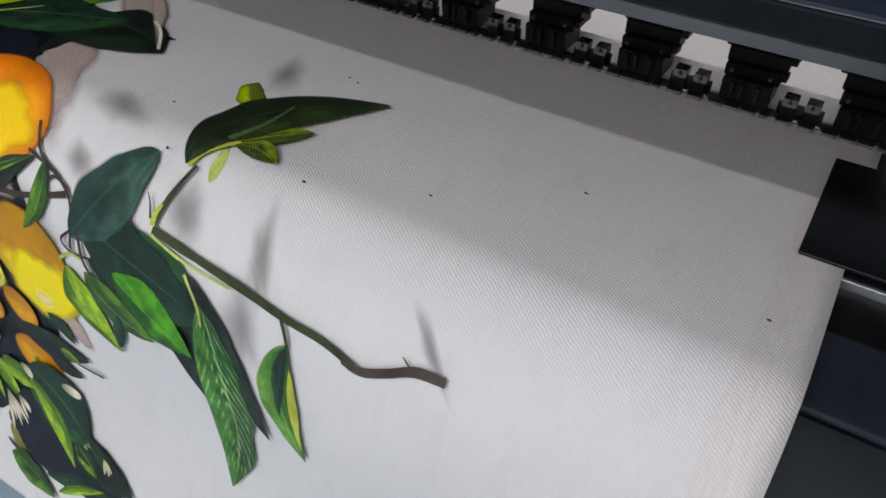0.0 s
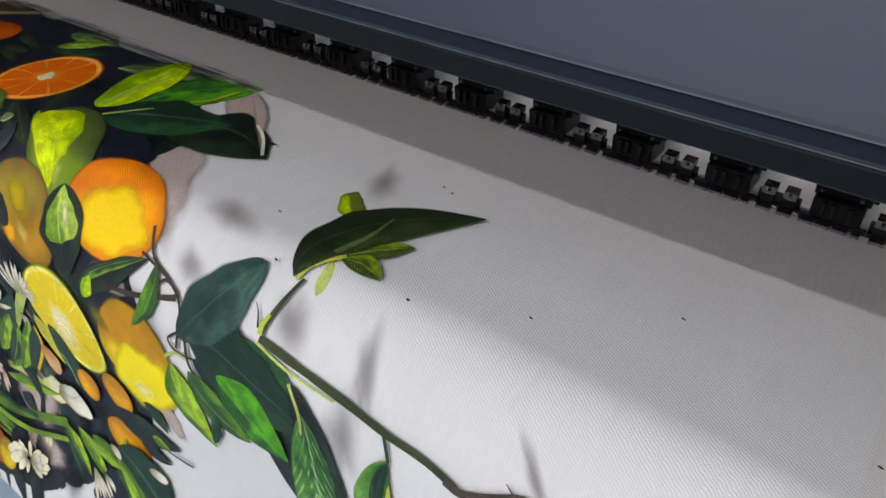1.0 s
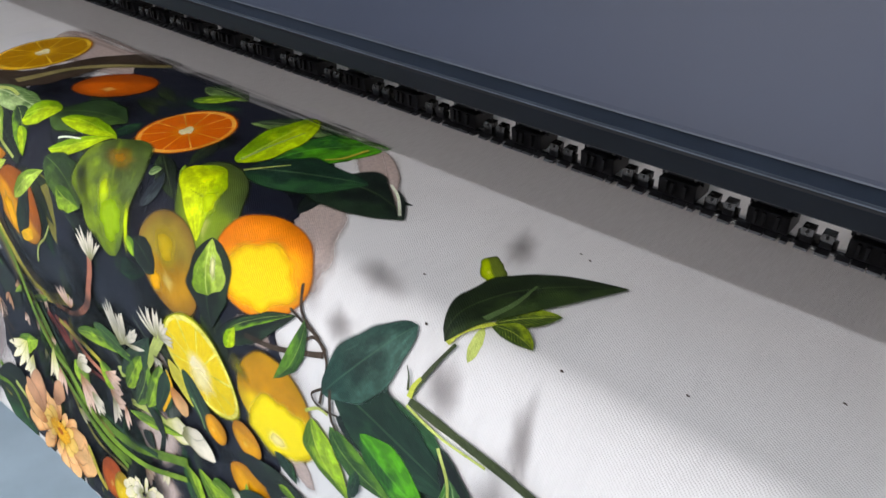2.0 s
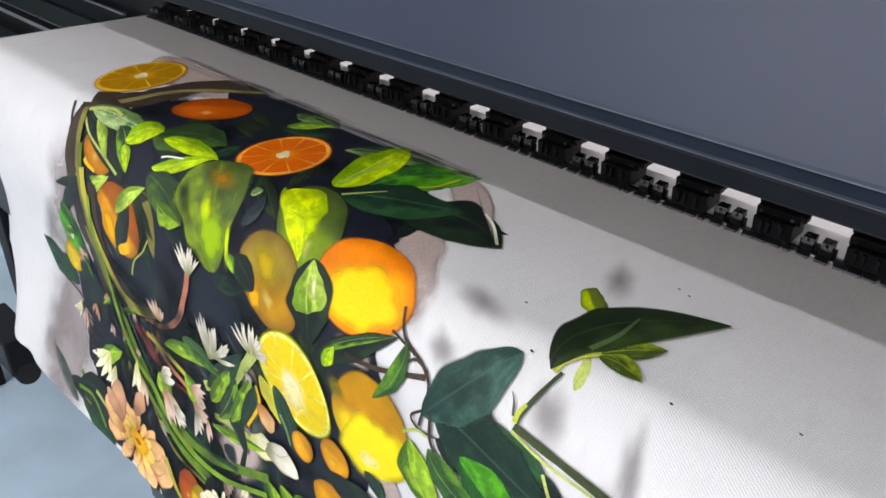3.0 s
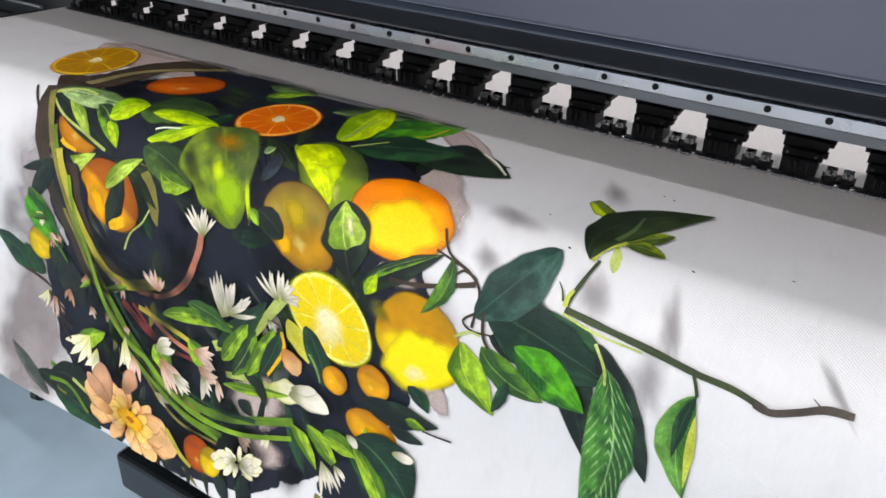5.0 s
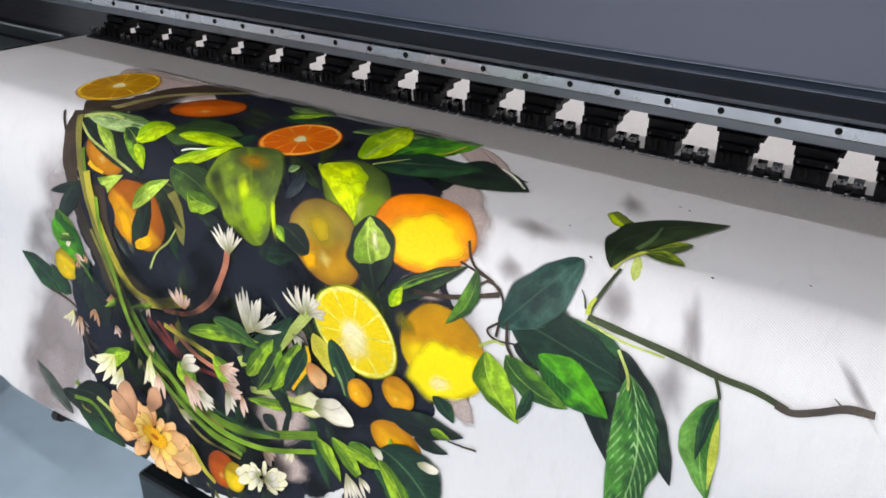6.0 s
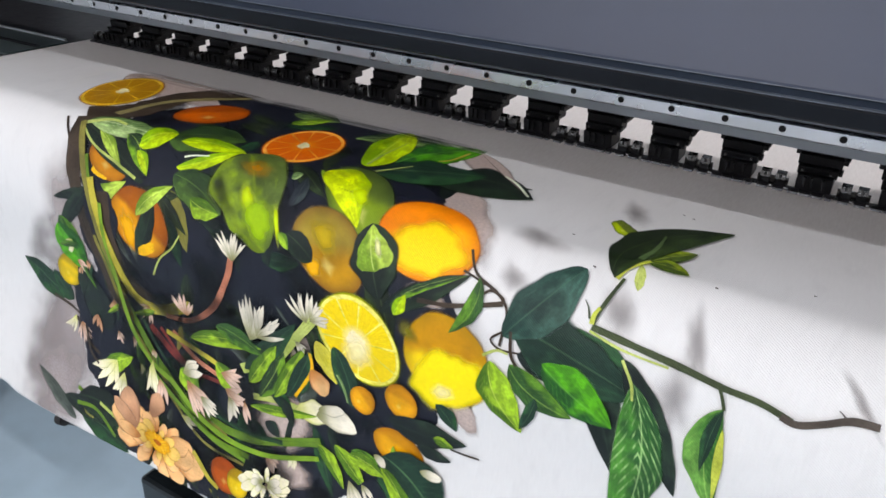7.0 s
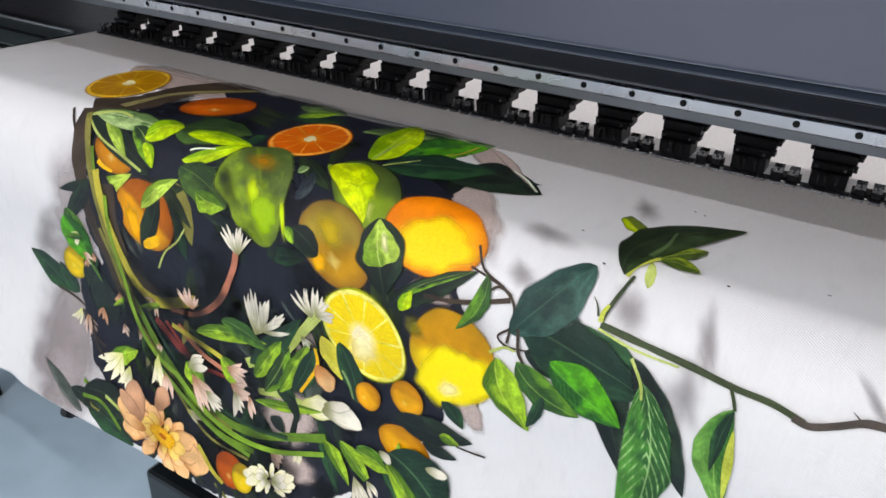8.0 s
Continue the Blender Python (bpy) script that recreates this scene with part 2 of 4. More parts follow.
part("clip_strip", box(-0.0375, -0.004, 0.0325, 0.0345, 1.0015, 1.0125, 0.0006), SMOKE, arm, "strip of smoked plastic")
for dx in (-0.029, -0.0125):
    clip = part("spring_clip", box(dx - 0.0055, dx + 0.0055, 0.0275, 0.031, 1.002, 1.0115, 0.001), BLACK, arm, "black spring clip")
    part("clip_head", extrude_x([(0.0262, 1.0118), (0.028, 1.0172), (0.038, 1.0185), (0.038, 1.0118)], dx - 0.0052, dx + 0.0052), SMOKE, clip, "smoked plastic clip head")
    part("clip_screw", rod((dx, 0.0262, 1.0145), (dx, 0.0285, 1.0155), 0.0014, 10), CLIP_STEEL, clip)
    part("clip_pin", rod((dx + 0.006, 0.0255, 1.0026), (dx + 0.009, 0.0255, 1.0026), 0.0008, 8), CLIP_STEEL, clip)
for dx in (-0.029, -0.0125, 0.004, 0.0165, 0.029, 0.0405):
    width = 0.0056 if dx < 0.04 else 0.003
    part("foot_plate", extrude_x([(0.0175, 1.0012), (0.0182, 1.0035), (0.0252, 1.005), (0.0252, 1.0012)], dx - width, dx + width), DULL, arm)
    part("plate_glint", box(dx - width * 0.8, dx + width * 0.6, 0.0168, 0.0174, 1.0013, 1.0022, 0.0002), CLIP_STEEL, arm)
part("base_strip", box(-0.0375, 0.0466, 0.0256, 0.0322, 1.0012, 1.0045, 0.0004), BLACK, arm)
START = -0.040
arm.location = (START, 0, 0)
for k in range(-10, 20):
    if k and -1.28 < START - 0.0845 * k < 0.24:
        copy_thing(arm, pose(START - 0.0845 * k, 0, 0))

# the plate that holds the canvas edge down
clamp_plate = thing("edge_clamp", "thin glossy black plate holding down the canvas edge", "clamp", (0, 0, 0))
part("plate", box(0.228, 0.301, -0.14, -0.013, 1.0012, 1.0034, 0.0006), GLOSS, clamp_plate)
part("slider", box(0.3015, 0.366, -0.13, 0.0, 0.9985, 1.006, 0.001), BLACK, clamp_plate)

# the print carriage, parked beyond the canvas
carriage = thing("print_carriage", "dark grey print carriage parked on the rail beside the canvas", "carriage", (0.56, 0, 0))
part("housing", extrude_x([(-0.13, 1.014), (-0.13, 1.078), (-0.1, 1.112), (-0.02, 1.12), (-0.004, 1.105), (-0.004, 1.014)], 0.0, 0.2), HOOD, carriage, "grey housing with a sloped shoulder")
part("base_edge", box(0.0, 0.2, -0.1325, -0.02, 1.008, 1.0135, 0.001), ALU, carriage, "pale metal bottom edge")
part("knob", rod((0.03, -0.131, 1.045), (0.03, -0.139, 1.045), 0.012, 20), BLACK, carriage)
part("hose_bundle", box(0.2005, 0.25, -0.11, -0.005, 1.02, 1.11, 0.012), RUBBER, carriage, "black ink hoses")

# stand with its arms under the canvas
stand = thing("take_up_stand", "black take-up stand under the canvas edge", "stand", (0, 0, 0))
part("arm", box(-0.872, -0.5, -0.3, -0.235, 0.315, 0.392, 0.008), GLOSS, stand, "glossy black arm")
part("arm_post", box(-0.6, -0.53, -0.2345, -0.16, 0.0, 0.39, 0.004), BLACK, stand)
part("side_arm", box(-1.85, -1.531, -0.33, -0.28, 0.3, 0.365, 0.006), BLACK, stand)
part("bracket", box(-1.53, -1.365, -0.34, -0.275, 0.3, 0.385, 0.006), BLACK, stand)
part("end_cap", rod((-1.47, -0.31, 0.285), (-1.362, -0.31, 0.3), 0.024, 20), RUBBER, stand, "round rubber end cap")
part("knob", rod((-1.13, -0.27, 0.375), (-1.112, -0.27, 0.38), 0.011, 16), RUBBER, stand)
part("pin", rod((-1.1118, -0.27, 0.38), (-1.06, -0.268, 0.395), 0.007, 12), BLACK, stand)
part("upright", box(-1.85, -1.78, -0.33, -0.27, 0.0, 0.2995, 0.006), BLACK, stand)
part("bar", rod((-1.779, -0.13, 0.5), (0.75, -0.13, 0.5), 0.025, 24), STEEL, stand, "steel take-up bar")
part("bar_post", box(-1.85, -1.7795, -0.175, -0.09, 0.0, 0.54, 0.006), BLACK, stand)
part("bar_post", box(0.7505, 0.82, -0.175, -0.09, 0.0, 0.54, 0.006), BLACK, stand)


# ---- the canvas ----
def lin(r, g, b):
    return (*[((c / 255 + 0.055) / 1.055) ** 2.4 if c > 10 else c / 255 / 12.92 for c in (r, g, b)], 1)


class Nodes:
    """Small helper to wire shader nodes."""

    def __init__(self, name):
        self.mat = bpy.data.materials.new(name)
        self.mat.use_nodes = True
        self.nt = self.mat.node_tree
        self.bsdf = self.nt.nodes["Principled BSDF"]
        self.out = self.nt.nodes["Material Output"]

    def add(self, kind, **inputs):
        n = self.nt.nodes.new("ShaderNode" + kind)
        for key, value in inputs.items():
            self.put(n, key.replace("_", " "), value)
        return n

    def put(self, n, key, value):
        socket = n.inputs[int(key[1:])] if key[0] == "i" and key[1:].isdigit() else n.inputs[key]
        if isinstance(value, bpy.types.NodeSocket):
            self.nt.links.new(value, socket)
        else:
            socket.default_value = value

    def math(self, op, a, b=0.0, clamp=False):
        n = self.add("Math", i0=a, i1=b)
        n.operation, n.use_clamp = op, clamp
        return n.outputs[0]

    def smooth(self, v, lo, hi):
        n = self.add("MapRange", Value=v, From_Min=lo, From_Max=hi)
        n.interpolation_type = "SMOOTHSTEP"
        return n.outputs[0]

    def mix(self, f, a, b):
        n = self.nt.nodes.new("ShaderNodeMix")
        n.data_type = "RGBA"
        for socket, value in ((n.inputs[0], f), (n.inputs[6], a), (n.inputs[7], b)):
            if isinstance(value, bpy.types.NodeSocket):
                self.nt.links.new(value, socket)
            else:
                socket.default_value = value
        return n.outputs[2]

    def uv(self, name):
        n = self.nt.nodes.new("ShaderNodeUVMap")
        n.uv_map = name
        return n.outputs[0]

    def xy(self, v):
        n = self.add("SeparateXYZ", Vector=v)
        return n.outputs[0], n.outputs[1]

    def noise(self, v, scale, detail=3):
        return self.add("TexNoise", Vector=v, Scale=scale, Detail=detail).outputs["Fac"]

    def stretched(self, v, sx, sy, rot=0.0):
        n = self.add("Mapping", Vector=v)
        n.inputs["Scale"].default_value, n.inputs["Rotation"].default_value = (sx, sy, 1), (0, 0, rot)
        return n.outputs[0]

    def weave(self, strength=0.35):
        """The relief of a twill cloth, about 1.8 mm from rib to rib."""
        v = self.uv("print")
        ribs = self.add("TexWave", Vector=self.stretched(v, 1, 1, 0.95), Scale=165.0, Distortion=5.0, Detail=3.0)
        cross = self.add("TexWave", Vector=self.stretched(v, 1, 1, -0.5), Scale=230.0, Distortion=6.0, Detail=3.0)
        lumps = self.noise(self.stretched(v, 60, 14), 1.0, 4)
        h = self.math("ADD", ribs.outputs["Fac"], self.math("ADD", self.math("MULTIPLY", cross.outputs["Fac"], 0.45), self.math("MULTIPLY", lumps, 1.4)))
        folds = self.noise(self.stretched(v, 34, 11, 0.25), 1.0, 4)
        soft = self.add("Bump", Height=folds, Strength=0.3, Distance=0.003)
        b = self.add("Bump", Height=h, Strength=strength, Distance=0.0006, Normal=soft.outputs[0])
        self.put(self.bsdf, "Normal", b.outputs[0])
        self.put(self.bsdf, "Roughness", 0.5)
        self.put(self.bsdf, "Specular IOR Level", 0.35)


def cloth_material():
    n = Nodes("white_canvas")
    v = n.uv("print")
    u, s = n.xy(v)
    inked = n.math("MULTIPLY", n.smooth(n.math("MULTIPLY", u, -1), -0.2235, -0.2195), n.smooth(s, -0.182, -0.174))
    blotch = n.noise(v, 9.0, 4)
    fibre = n.noise(n.stretched(v, 420, 60), 1.0, 3)
    bare = n.mix(fibre, lin(207, 200, 195), lin(230, 225, 221))
    tint = n.mix(blotch, lin(208, 206, 203), lin(226, 224, 222))
    tint = n.mix(n.math("MULTIPLY", fibre, 0.5), tint, lin(232, 230, 228))
    # shading of soft wrinkles, put into the colour as darker streaks
    crease_shade = n.noise(n.stretched(v, 55, 18, 0.5), 1.0, 5)
    tint = n.mix(n.math("MULTIPLY", n.smooth(crease_shade, 0.52, 0.75), 0.2), tint, lin(196, 194, 192))
    n.put(n.bsdf, "Base Color", n.mix(inked, bare, tint))
    n.weave(0.3)
    return n.mat


SPECS = {}


def ink(kind, *args):
    return (kind, *args)


def ink_material(spec, fades):
    """The printed colours of a leaf, fruit, stem or petal."""
    key = (spec, fades)
    if key in SPECS:
        return SPECS[key]
    kind, args = spec[0], spec[1:]
    n = Nodes("printed_" + kind)
    shape, place = n.uv("shape"), n.uv("print")
    x, y = n.xy(shape)
    rough = n.noise(place, 38.0, 1.5)
    fine = n.noise(place, 300.0, 3)
    if kind == "leaf":
        dark, light, rib, share, veins = args
        side = n.math("MULTIPLY", y, 0.35)
        f = n.smooth(n.math("ADD", n.math("ADD", rough, side), n.math("MULTIPLY", n.math("SUBTRACT", x, 0.5), 0.2)), 0.72 - share, 0.95 - share)
        c = n.mix(f, dark, light)
        ay = n.math("ABSOLUTE", y)
        wave = n.add("TexWave", Vector=n.add("CombineXYZ", X=n.math("ADD", n.math("MULTIPLY", x, 1.0), n.math("MULTIPLY", ay, -0.28))).outputs[0], Scale=4.2, Distortion=0.6)
        line = n.math("MULTIPLY", n.smooth(wave.outputs["Fac"], 0.6, 1.0), n.smooth(n.noise(shape, 4.0, 3), 0.4, 0.62))
        c = n.mix(n.math("MULTIPLY", line, veins), c, rib)
        gleam = n.smooth(n.noise(n.stretched(shape, 1.6, 3.4, 0.5), 2.2, 4), 0.56, 0.78)
        c = n.mix(n.math("MULTIPLY", gleam, 0.55), c, light)
        c = n.mix(n.math("MULTIPLY", n.smooth(n.noise(n.stretched(shape, 2.5, 1.2), 2.0, 2), 0.62, 0.4), 0.45), c, n.mix(0.55, dark, (0.004, 0.006, 0.006, 1)))
        c = n.mix(n.math("MULTIPLY", n.smooth(n.math("ABSOLUTE", n.math("ADD", y, 0.12)), 0.05, 0.01), 0.5), c, rib)
        c = n.mix(n.math("MULTIPLY", n.smooth(y, 0.88, 1.0), 0.45), c, rib)
    elif kind == "fruit":
        shade, lit, rim, level, slope = args
        d = n.math("ADD", n.math("ADD", y, n.math("MULTIPLY", x, slope)), n.math("MULTIPLY", n.math("SUBTRACT", rough, 0.5), 0.35))
        f = n.smooth(d, level + 0.16, level - 0.16)
        c = n.mix(f, shade, lit)
        r = n.math("SQRT", n.math("ADD", n.math("MULTIPLY", x, x), n.math("MULTIPLY", y, y)))
        c = n.mix(n.math("MULTIPLY", n.smooth(r, 0.6, 1.02), 0.75), c, rim)
        spot = n.smooth(n.math("ADD", n.math("ABSOLUTE", n.math("ADD", x, 0.1)), n.math("ABSOLUTE", n.math("ADD", y, 0.35))), 0.3, 0.0)
        c = n.mix(n.math("MULTIPLY", spot, 0.35), c, lin(250, 238, 150))
    elif kind == "petal":
        dark, light, rib = args
        ay = n.math("ABSOLUTE", y)
        c = n.mix(n.smooth(n.math("ADD", x, n.math("MULTIPLY", n.math("SUBTRACT", rough, 0.5), 0.5)), 0.05, 0.75), dark, light)
        c = n.mix(n.math("MULTIPLY", n.smooth(ay, 0.62, 1.0), 0.7), c, rib)
        c = n.mix(n.math("MULTIPLY", n.smooth(n.noise(n.stretched(shape, 1, 7), 1.5, 2), 0.5, 0.75), 0.35), c, rib)
    elif kind == "plain":
        c = n.mix(rough, args[0], args[1])
        streak = n.noise(n.stretched(shape, 3, 14), 1.0, 3)
        c = n.mix(n.smooth(streak, 0.45, 0.75), c, args[2])
    elif kind == "flesh":
        streak = n.noise(n.stretched(shape, 5, 26), 1.0, 3)
        c = n.mix(n.smooth(streak, 0.35, 0.7), args[0], args[1])
        c = n.mix(n.smooth(x, 0.45, 0.0), c, args[2])
    else:
        c = n.mix(rough, args[0], args[0])
    if kind in ("leaf", "fruit", "plain", "petal"):
        mood = n.nt.nodes.new("ShaderNodeHueSaturation")
        n.put(mood, "Value", n.add("MapRange", Value=n.noise(place, 21.0, 2.5), From_Min=0.32, From_Max=0.66, To_Min=0.7, To_Max=1.2).outputs[0])
        n.put(mood, "Color", c)
        c = mood.outputs[0]
    grain = n.nt.nodes.new("ShaderNodeHueSaturation")
    n.put(grain, "Value", n.add("MapRange", Value=fine, From_Min=0.25, From_Max=0.75, To_Min=0.98 if kind in ("fruit", "flesh", "petal", "sheen") else 0.9, To_Max=1.16 if kind in ("fruit", "flesh", "petal", "sheen") else 1.32).outputs[0])
    n.put(grain, "Saturation", 1.08)
    n.put(grain, "Color", c)
    n.put(n.bsdf, "Base Color", grain.outputs[0])
    n.weave(0.28)
    n.put(n.bsdf, "Roughness", 0.45)
    n.put(n.bsdf, "Specular IOR Level", 0.22)
    mask = None
    if kind == "smudge":
        r = n.math("SQRT", n.math("ADD", n.math("MULTIPLY", x, x), n.math("MULTIPLY", y, y)))
        mask = n.math("MULTIPLY", n.smooth(n.math("ADD", r, n.math("MULTIPLY", n.math("SUBTRACT", n.noise(place, 22.0, 2), 0.5), 0.5)), 1.0, 0.0), args[1])
    elif kind == "sheen":
        r = n.math("SQRT", n.math("ADD", n.math("MULTIPLY", x, x), n.math("MULTIPLY", y, y)))
        mask = n.math("MULTIPLY", n.smooth(n.math("ADD", r, n.math("MULTIPLY", n.math("SUBTRACT", n.noise(place, 30.0, 2), 0.5), 0.1)), 1.0, args[2]), args[1])
    elif kind in ("leaf", "petal"):
        mask = n.smooth(n.math("ABSOLUTE", y), 1.0, 0.86)
    elif kind == "fruit":
        r = n.math("SQRT", n.math("ADD", n.math("MULTIPLY", x, x), n.math("MULTIPLY", y, y)))
        mask = n.smooth(r, 1.0, 0.91)
    elif kind == "ground":
        r = n.math("SQRT", n.math("ADD", n.math("MULTIPLY", x, x), n.math("MULTIPLY", y, y)))
        mask = n.smooth(n.math("ADD", r, n.math("MULTIPLY", n.math("SUBTRACT", n.noise(place, 40.0, 3), 0.5), 0.35)), 1.0, 0.965 if args[1] else 0.55)
    if fades:
        s = n.xy(place)[1]
        jag = n.noise(n.stretched(place, 6, 160), 1.0, 2)
        fade = n.smooth(n.math("ADD", s, n.math("MULTIPLY", n.math("SUBTRACT", jag, 0.5), 0.045)), -0.195, -0.155)
        mask = fade if mask is None else n.math("MULTIPLY", mask, fade)
    if mask is not None:
        clear = n.nt.nodes.new("ShaderNodeBsdfTransparent")
        join = n.add("MixShader", i0=mask, i1=clear.outputs[0], i2=n.bsdf.outputs[0])
        n.nt.links.new(join.outputs[0], n.out.inputs["Surface"])
    SPECS[key] = n.mat
    return n.mat


def leaf_ink(dark, light, rib, share=0.25, veins=0.15):
    return ink("leaf", lin(*dark), lin(*light), lin(*rib), share, veins)


def fruit_ink(shade, lit, rim, level=0.0, slope=0.0):
    return ink("fruit", lin(*shade), lin(*lit), lin(*rim), level, slope)


def petal_ink(dark, light, rib):
    return ink("petal", lin(*dark), lin(*light), lin(*rib))


def plain_ink(a, b, c):
    return ink("plain", lin(*a), lin(*b), lin(*c))


LEAF_DARK = leaf_ink((26, 34, 24), (48, 62, 34), (86, 98, 60))
LEAF_BLACK = leaf_ink((24, 31, 30), (38, 52, 40), (50, 68, 52), 0.2)
LEAF_DEEP = leaf_ink((26, 48, 36), (46, 82, 48), (86, 116, 78), 0.22, 0.1)
LEAF_TEAL = leaf_ink((36, 62, 54), (62, 92, 80), (66, 98, 78), 0.25, 0.05)
LEAF_MID = leaf_ink((46, 78, 38), (96, 138, 52), (150, 176, 92), 0.28)
LEAF_GREEN = leaf_ink((38, 84, 36), (92, 164, 50), (110, 168, 78), 0.42, 0.2)
LEAF_LIME = leaf_ink((74, 108, 34), (156, 190, 66), (200, 214, 110), 0.35)
LEAF_GLOSS = leaf_ink((26, 50, 30), (124, 168, 56), (190, 208, 120), 0.16)
LEAF_FROST = leaf_ink((84, 112, 60), (176, 200, 134), (214, 222, 180), 0.3, 0.3)
LEAF_SLATE = leaf_ink((62, 68, 62), (92, 98, 90), (70, 76, 68), 0.25, 0.05)
LEAF_PALE_EDGE = leaf_ink((54, 74, 30), (140, 158, 52), (196, 206, 104), 0.24, 0.3)
LEAF_VEINED = leaf_ink((44, 84, 42), (82, 138, 60), (168, 202, 136), 0.3, 0.75)
LEAF_CURL = leaf_ink((58, 104, 44), (112, 160, 78), (164, 196, 110), 0.32, 0.2)
LEAFLINE = plain_ink((120, 150, 90), (150, 170, 110), (90, 110, 70))
LEAF_INKY = leaf_ink((22, 30, 26), (36, 52, 36), (64, 84, 54), 0.2, 0.05)
LEAF_DULL = leaf_ink((42, 62, 34), (74, 100, 46), (96, 120, 60), 0.25, 0.08)
LEAF_OLIVE = leaf_ink((30, 40, 24), (52, 68, 36), (70, 84, 52), 0.22, 0.06)
LEAF_SLATE_DIM = leaf_ink((34, 40, 46), (58, 66, 66), (70, 78, 76), 0.2, 0.05)
LEAF_FROST_DIM = leaf_ink((40, 62, 38), (120, 148, 84), (188, 202, 150), 0.26, 0.3)
LIME_SOFT = leaf_ink((112, 142, 50), (180, 204, 92), (208, 220, 134), 0.42, 0.1)
LIME_BRIGHT = leaf_ink((168, 196, 26), (214, 230, 36), (218, 232, 80), 0.45, 0.0)
LEAF_SHADE = leaf_ink((26, 46, 36), (40, 68, 48), (66, 92, 66), 0.2, 0.05)
LEAFSHINE = plain_ink((72, 92, 54), (96, 116, 74), (56, 72, 44))
GLINT = plain_ink((214, 222, 196), (236, 238, 224), (186, 200, 150))
AMBER = plain_ink((224, 170, 34), (240, 196, 44), (206, 146, 32))
STEM_BRIGHT = plain_ink((88, 124, 40), (142, 172, 66), (52, 78, 30))
STEM_RED = plain_ink((96, 46, 44), (128, 62, 56), (66, 34, 34))
PEEL = plain_ink((196, 190, 60), (226, 214, 110), (176, 160, 40))


def light_ink(rgb, strength, core):
    return ink("sheen", lin(*rgb), strength, core)


LIGHT_AMBER = light_ink((248, 184, 36), 0.8, 0.3)
LIGHT_OCHRE = light_ink((168, 124, 44), 0.6, 0.2)
LIGHT_LIME = light_ink((206, 228, 30), 0.9, 0.1)
LIGHT_GREEN = light_ink((160, 196, 44), 0.8, 0.3)
LIGHT_MUSTARD = light_ink((196, 168, 44), 0.8, 0.1)
LIGHT_YELLOW = light_ink((255, 212, 22), 0.95, 0.6)
LIGHT_LEMON = light_ink((250, 228, 16), 0.95, 0.7)
LIGHT_PALE = light_ink((255, 248, 190), 0.7, 0.0)
LIGHT_OLIVE = light_ink((122, 116, 40), 0.7, 0.1)
LIME = leaf_ink((132, 172, 36), (190, 214, 62), (206, 220, 110), 0.4, 0.08)
YELLOWGREEN = plain_ink((168, 176, 70), (196, 200, 98), (140, 150, 60))
TAUPE = ink("ground", lin(176, 160, 152), 0)
DARK = ink("ground", lin(24, 26, 36), 1)
SMUDGE = ink("smudge", lin(120, 112, 110), 0.5)
WASH = ink("smudge", lin(158, 148, 146), 0.85)
DIM = ink("smudge", lin(20, 22, 24), 0.6)
BARK = plain_ink((48, 38, 32), (72, 60, 48), (38, 34, 26))
OLIVE = plain_ink((120, 110, 70), (150, 140, 96), (90, 80, 50))
STEM_LIME = plain_ink((76, 108, 38), (120, 150, 56), (40, 62, 28))
STEM_OLIVE = plain_ink((104, 100, 50), (140, 134, 70), (70, 66, 40))
STEM_GOLD = plain_ink((168, 156, 56), (196, 184, 88), (118, 116, 50))
STEM_PINK = plain_ink((168, 106, 84), (198, 138, 112), (110, 60, 52))
STEM_PALE = plain_ink((158, 172, 78), (196, 202, 130), (112, 130, 60))
TWIG_GREEN = plain_ink((36, 46, 28), (56, 66, 38), (82, 92, 56))
TWIG_BARK = plain_ink((62, 54, 48), (88, 80, 70), (44, 38, 36))
REDORANGE = fruit_ink((168, 80, 40), (196, 98, 46), (110, 56, 34), 0.2)
ORANGE_BIG = fruit_ink((230, 136, 60), (236, 158, 40), (204, 112, 50), 0.2)
LEMON_BIG = fruit_ink((192, 140, 52), (236, 206, 28), (170, 130, 40), 0.08, 0.1)
OLIVE_LIME = fruit_ink((104, 118, 48), (176, 196, 46), (66, 78, 34), -0.1, 0.7)
ORANGE_DIM = fruit_ink((170, 110, 50), (196, 132, 56), (120, 72, 36), 0.0)
ORANGE_TALL = fruit_ink((166, 96, 44), (228, 160, 50), (120, 66, 36), 0.1, 0.9)
PEAR_SKIN = leaf_ink((86, 102, 50), (124, 146, 48), (128, 148, 56), 0.3, 0.0)
LIME_SHADE = fruit_ink((84, 100, 46), (116, 138, 46), (50, 62, 34), 0.0, 0.4)
MANGO = fruit_ink((150, 130, 56), (170, 128, 50), (104, 70, 40), 0.0)
YELLOWBUD = fruit_ink((170, 140, 40), (222, 190, 44), (130, 110, 40), 0.2)
KUMQUAT = fruit_ink((196, 136, 46), (222, 162, 52), (150, 92, 36), 0.2)
PEACH = petal_ink((184, 124, 74), (234, 188, 136), (164, 106, 64))
PEACH_DULL = petal_ink((160, 118, 90), (196, 152, 120), (130, 92, 70))
YELLOWPALE = petal_ink((200, 156, 70), (232, 196, 116), (180, 130, 60))
PETAL_WHITE = petal_ink((128, 128, 84), (222, 214, 196), (150, 142, 112))
PETAL_PINK = petal_ink((156, 116, 84), (220, 192, 174), (144, 106, 88))
PETAL_CREAM = petal_ink((196, 196, 120), (232, 224, 196), (180, 180, 96))
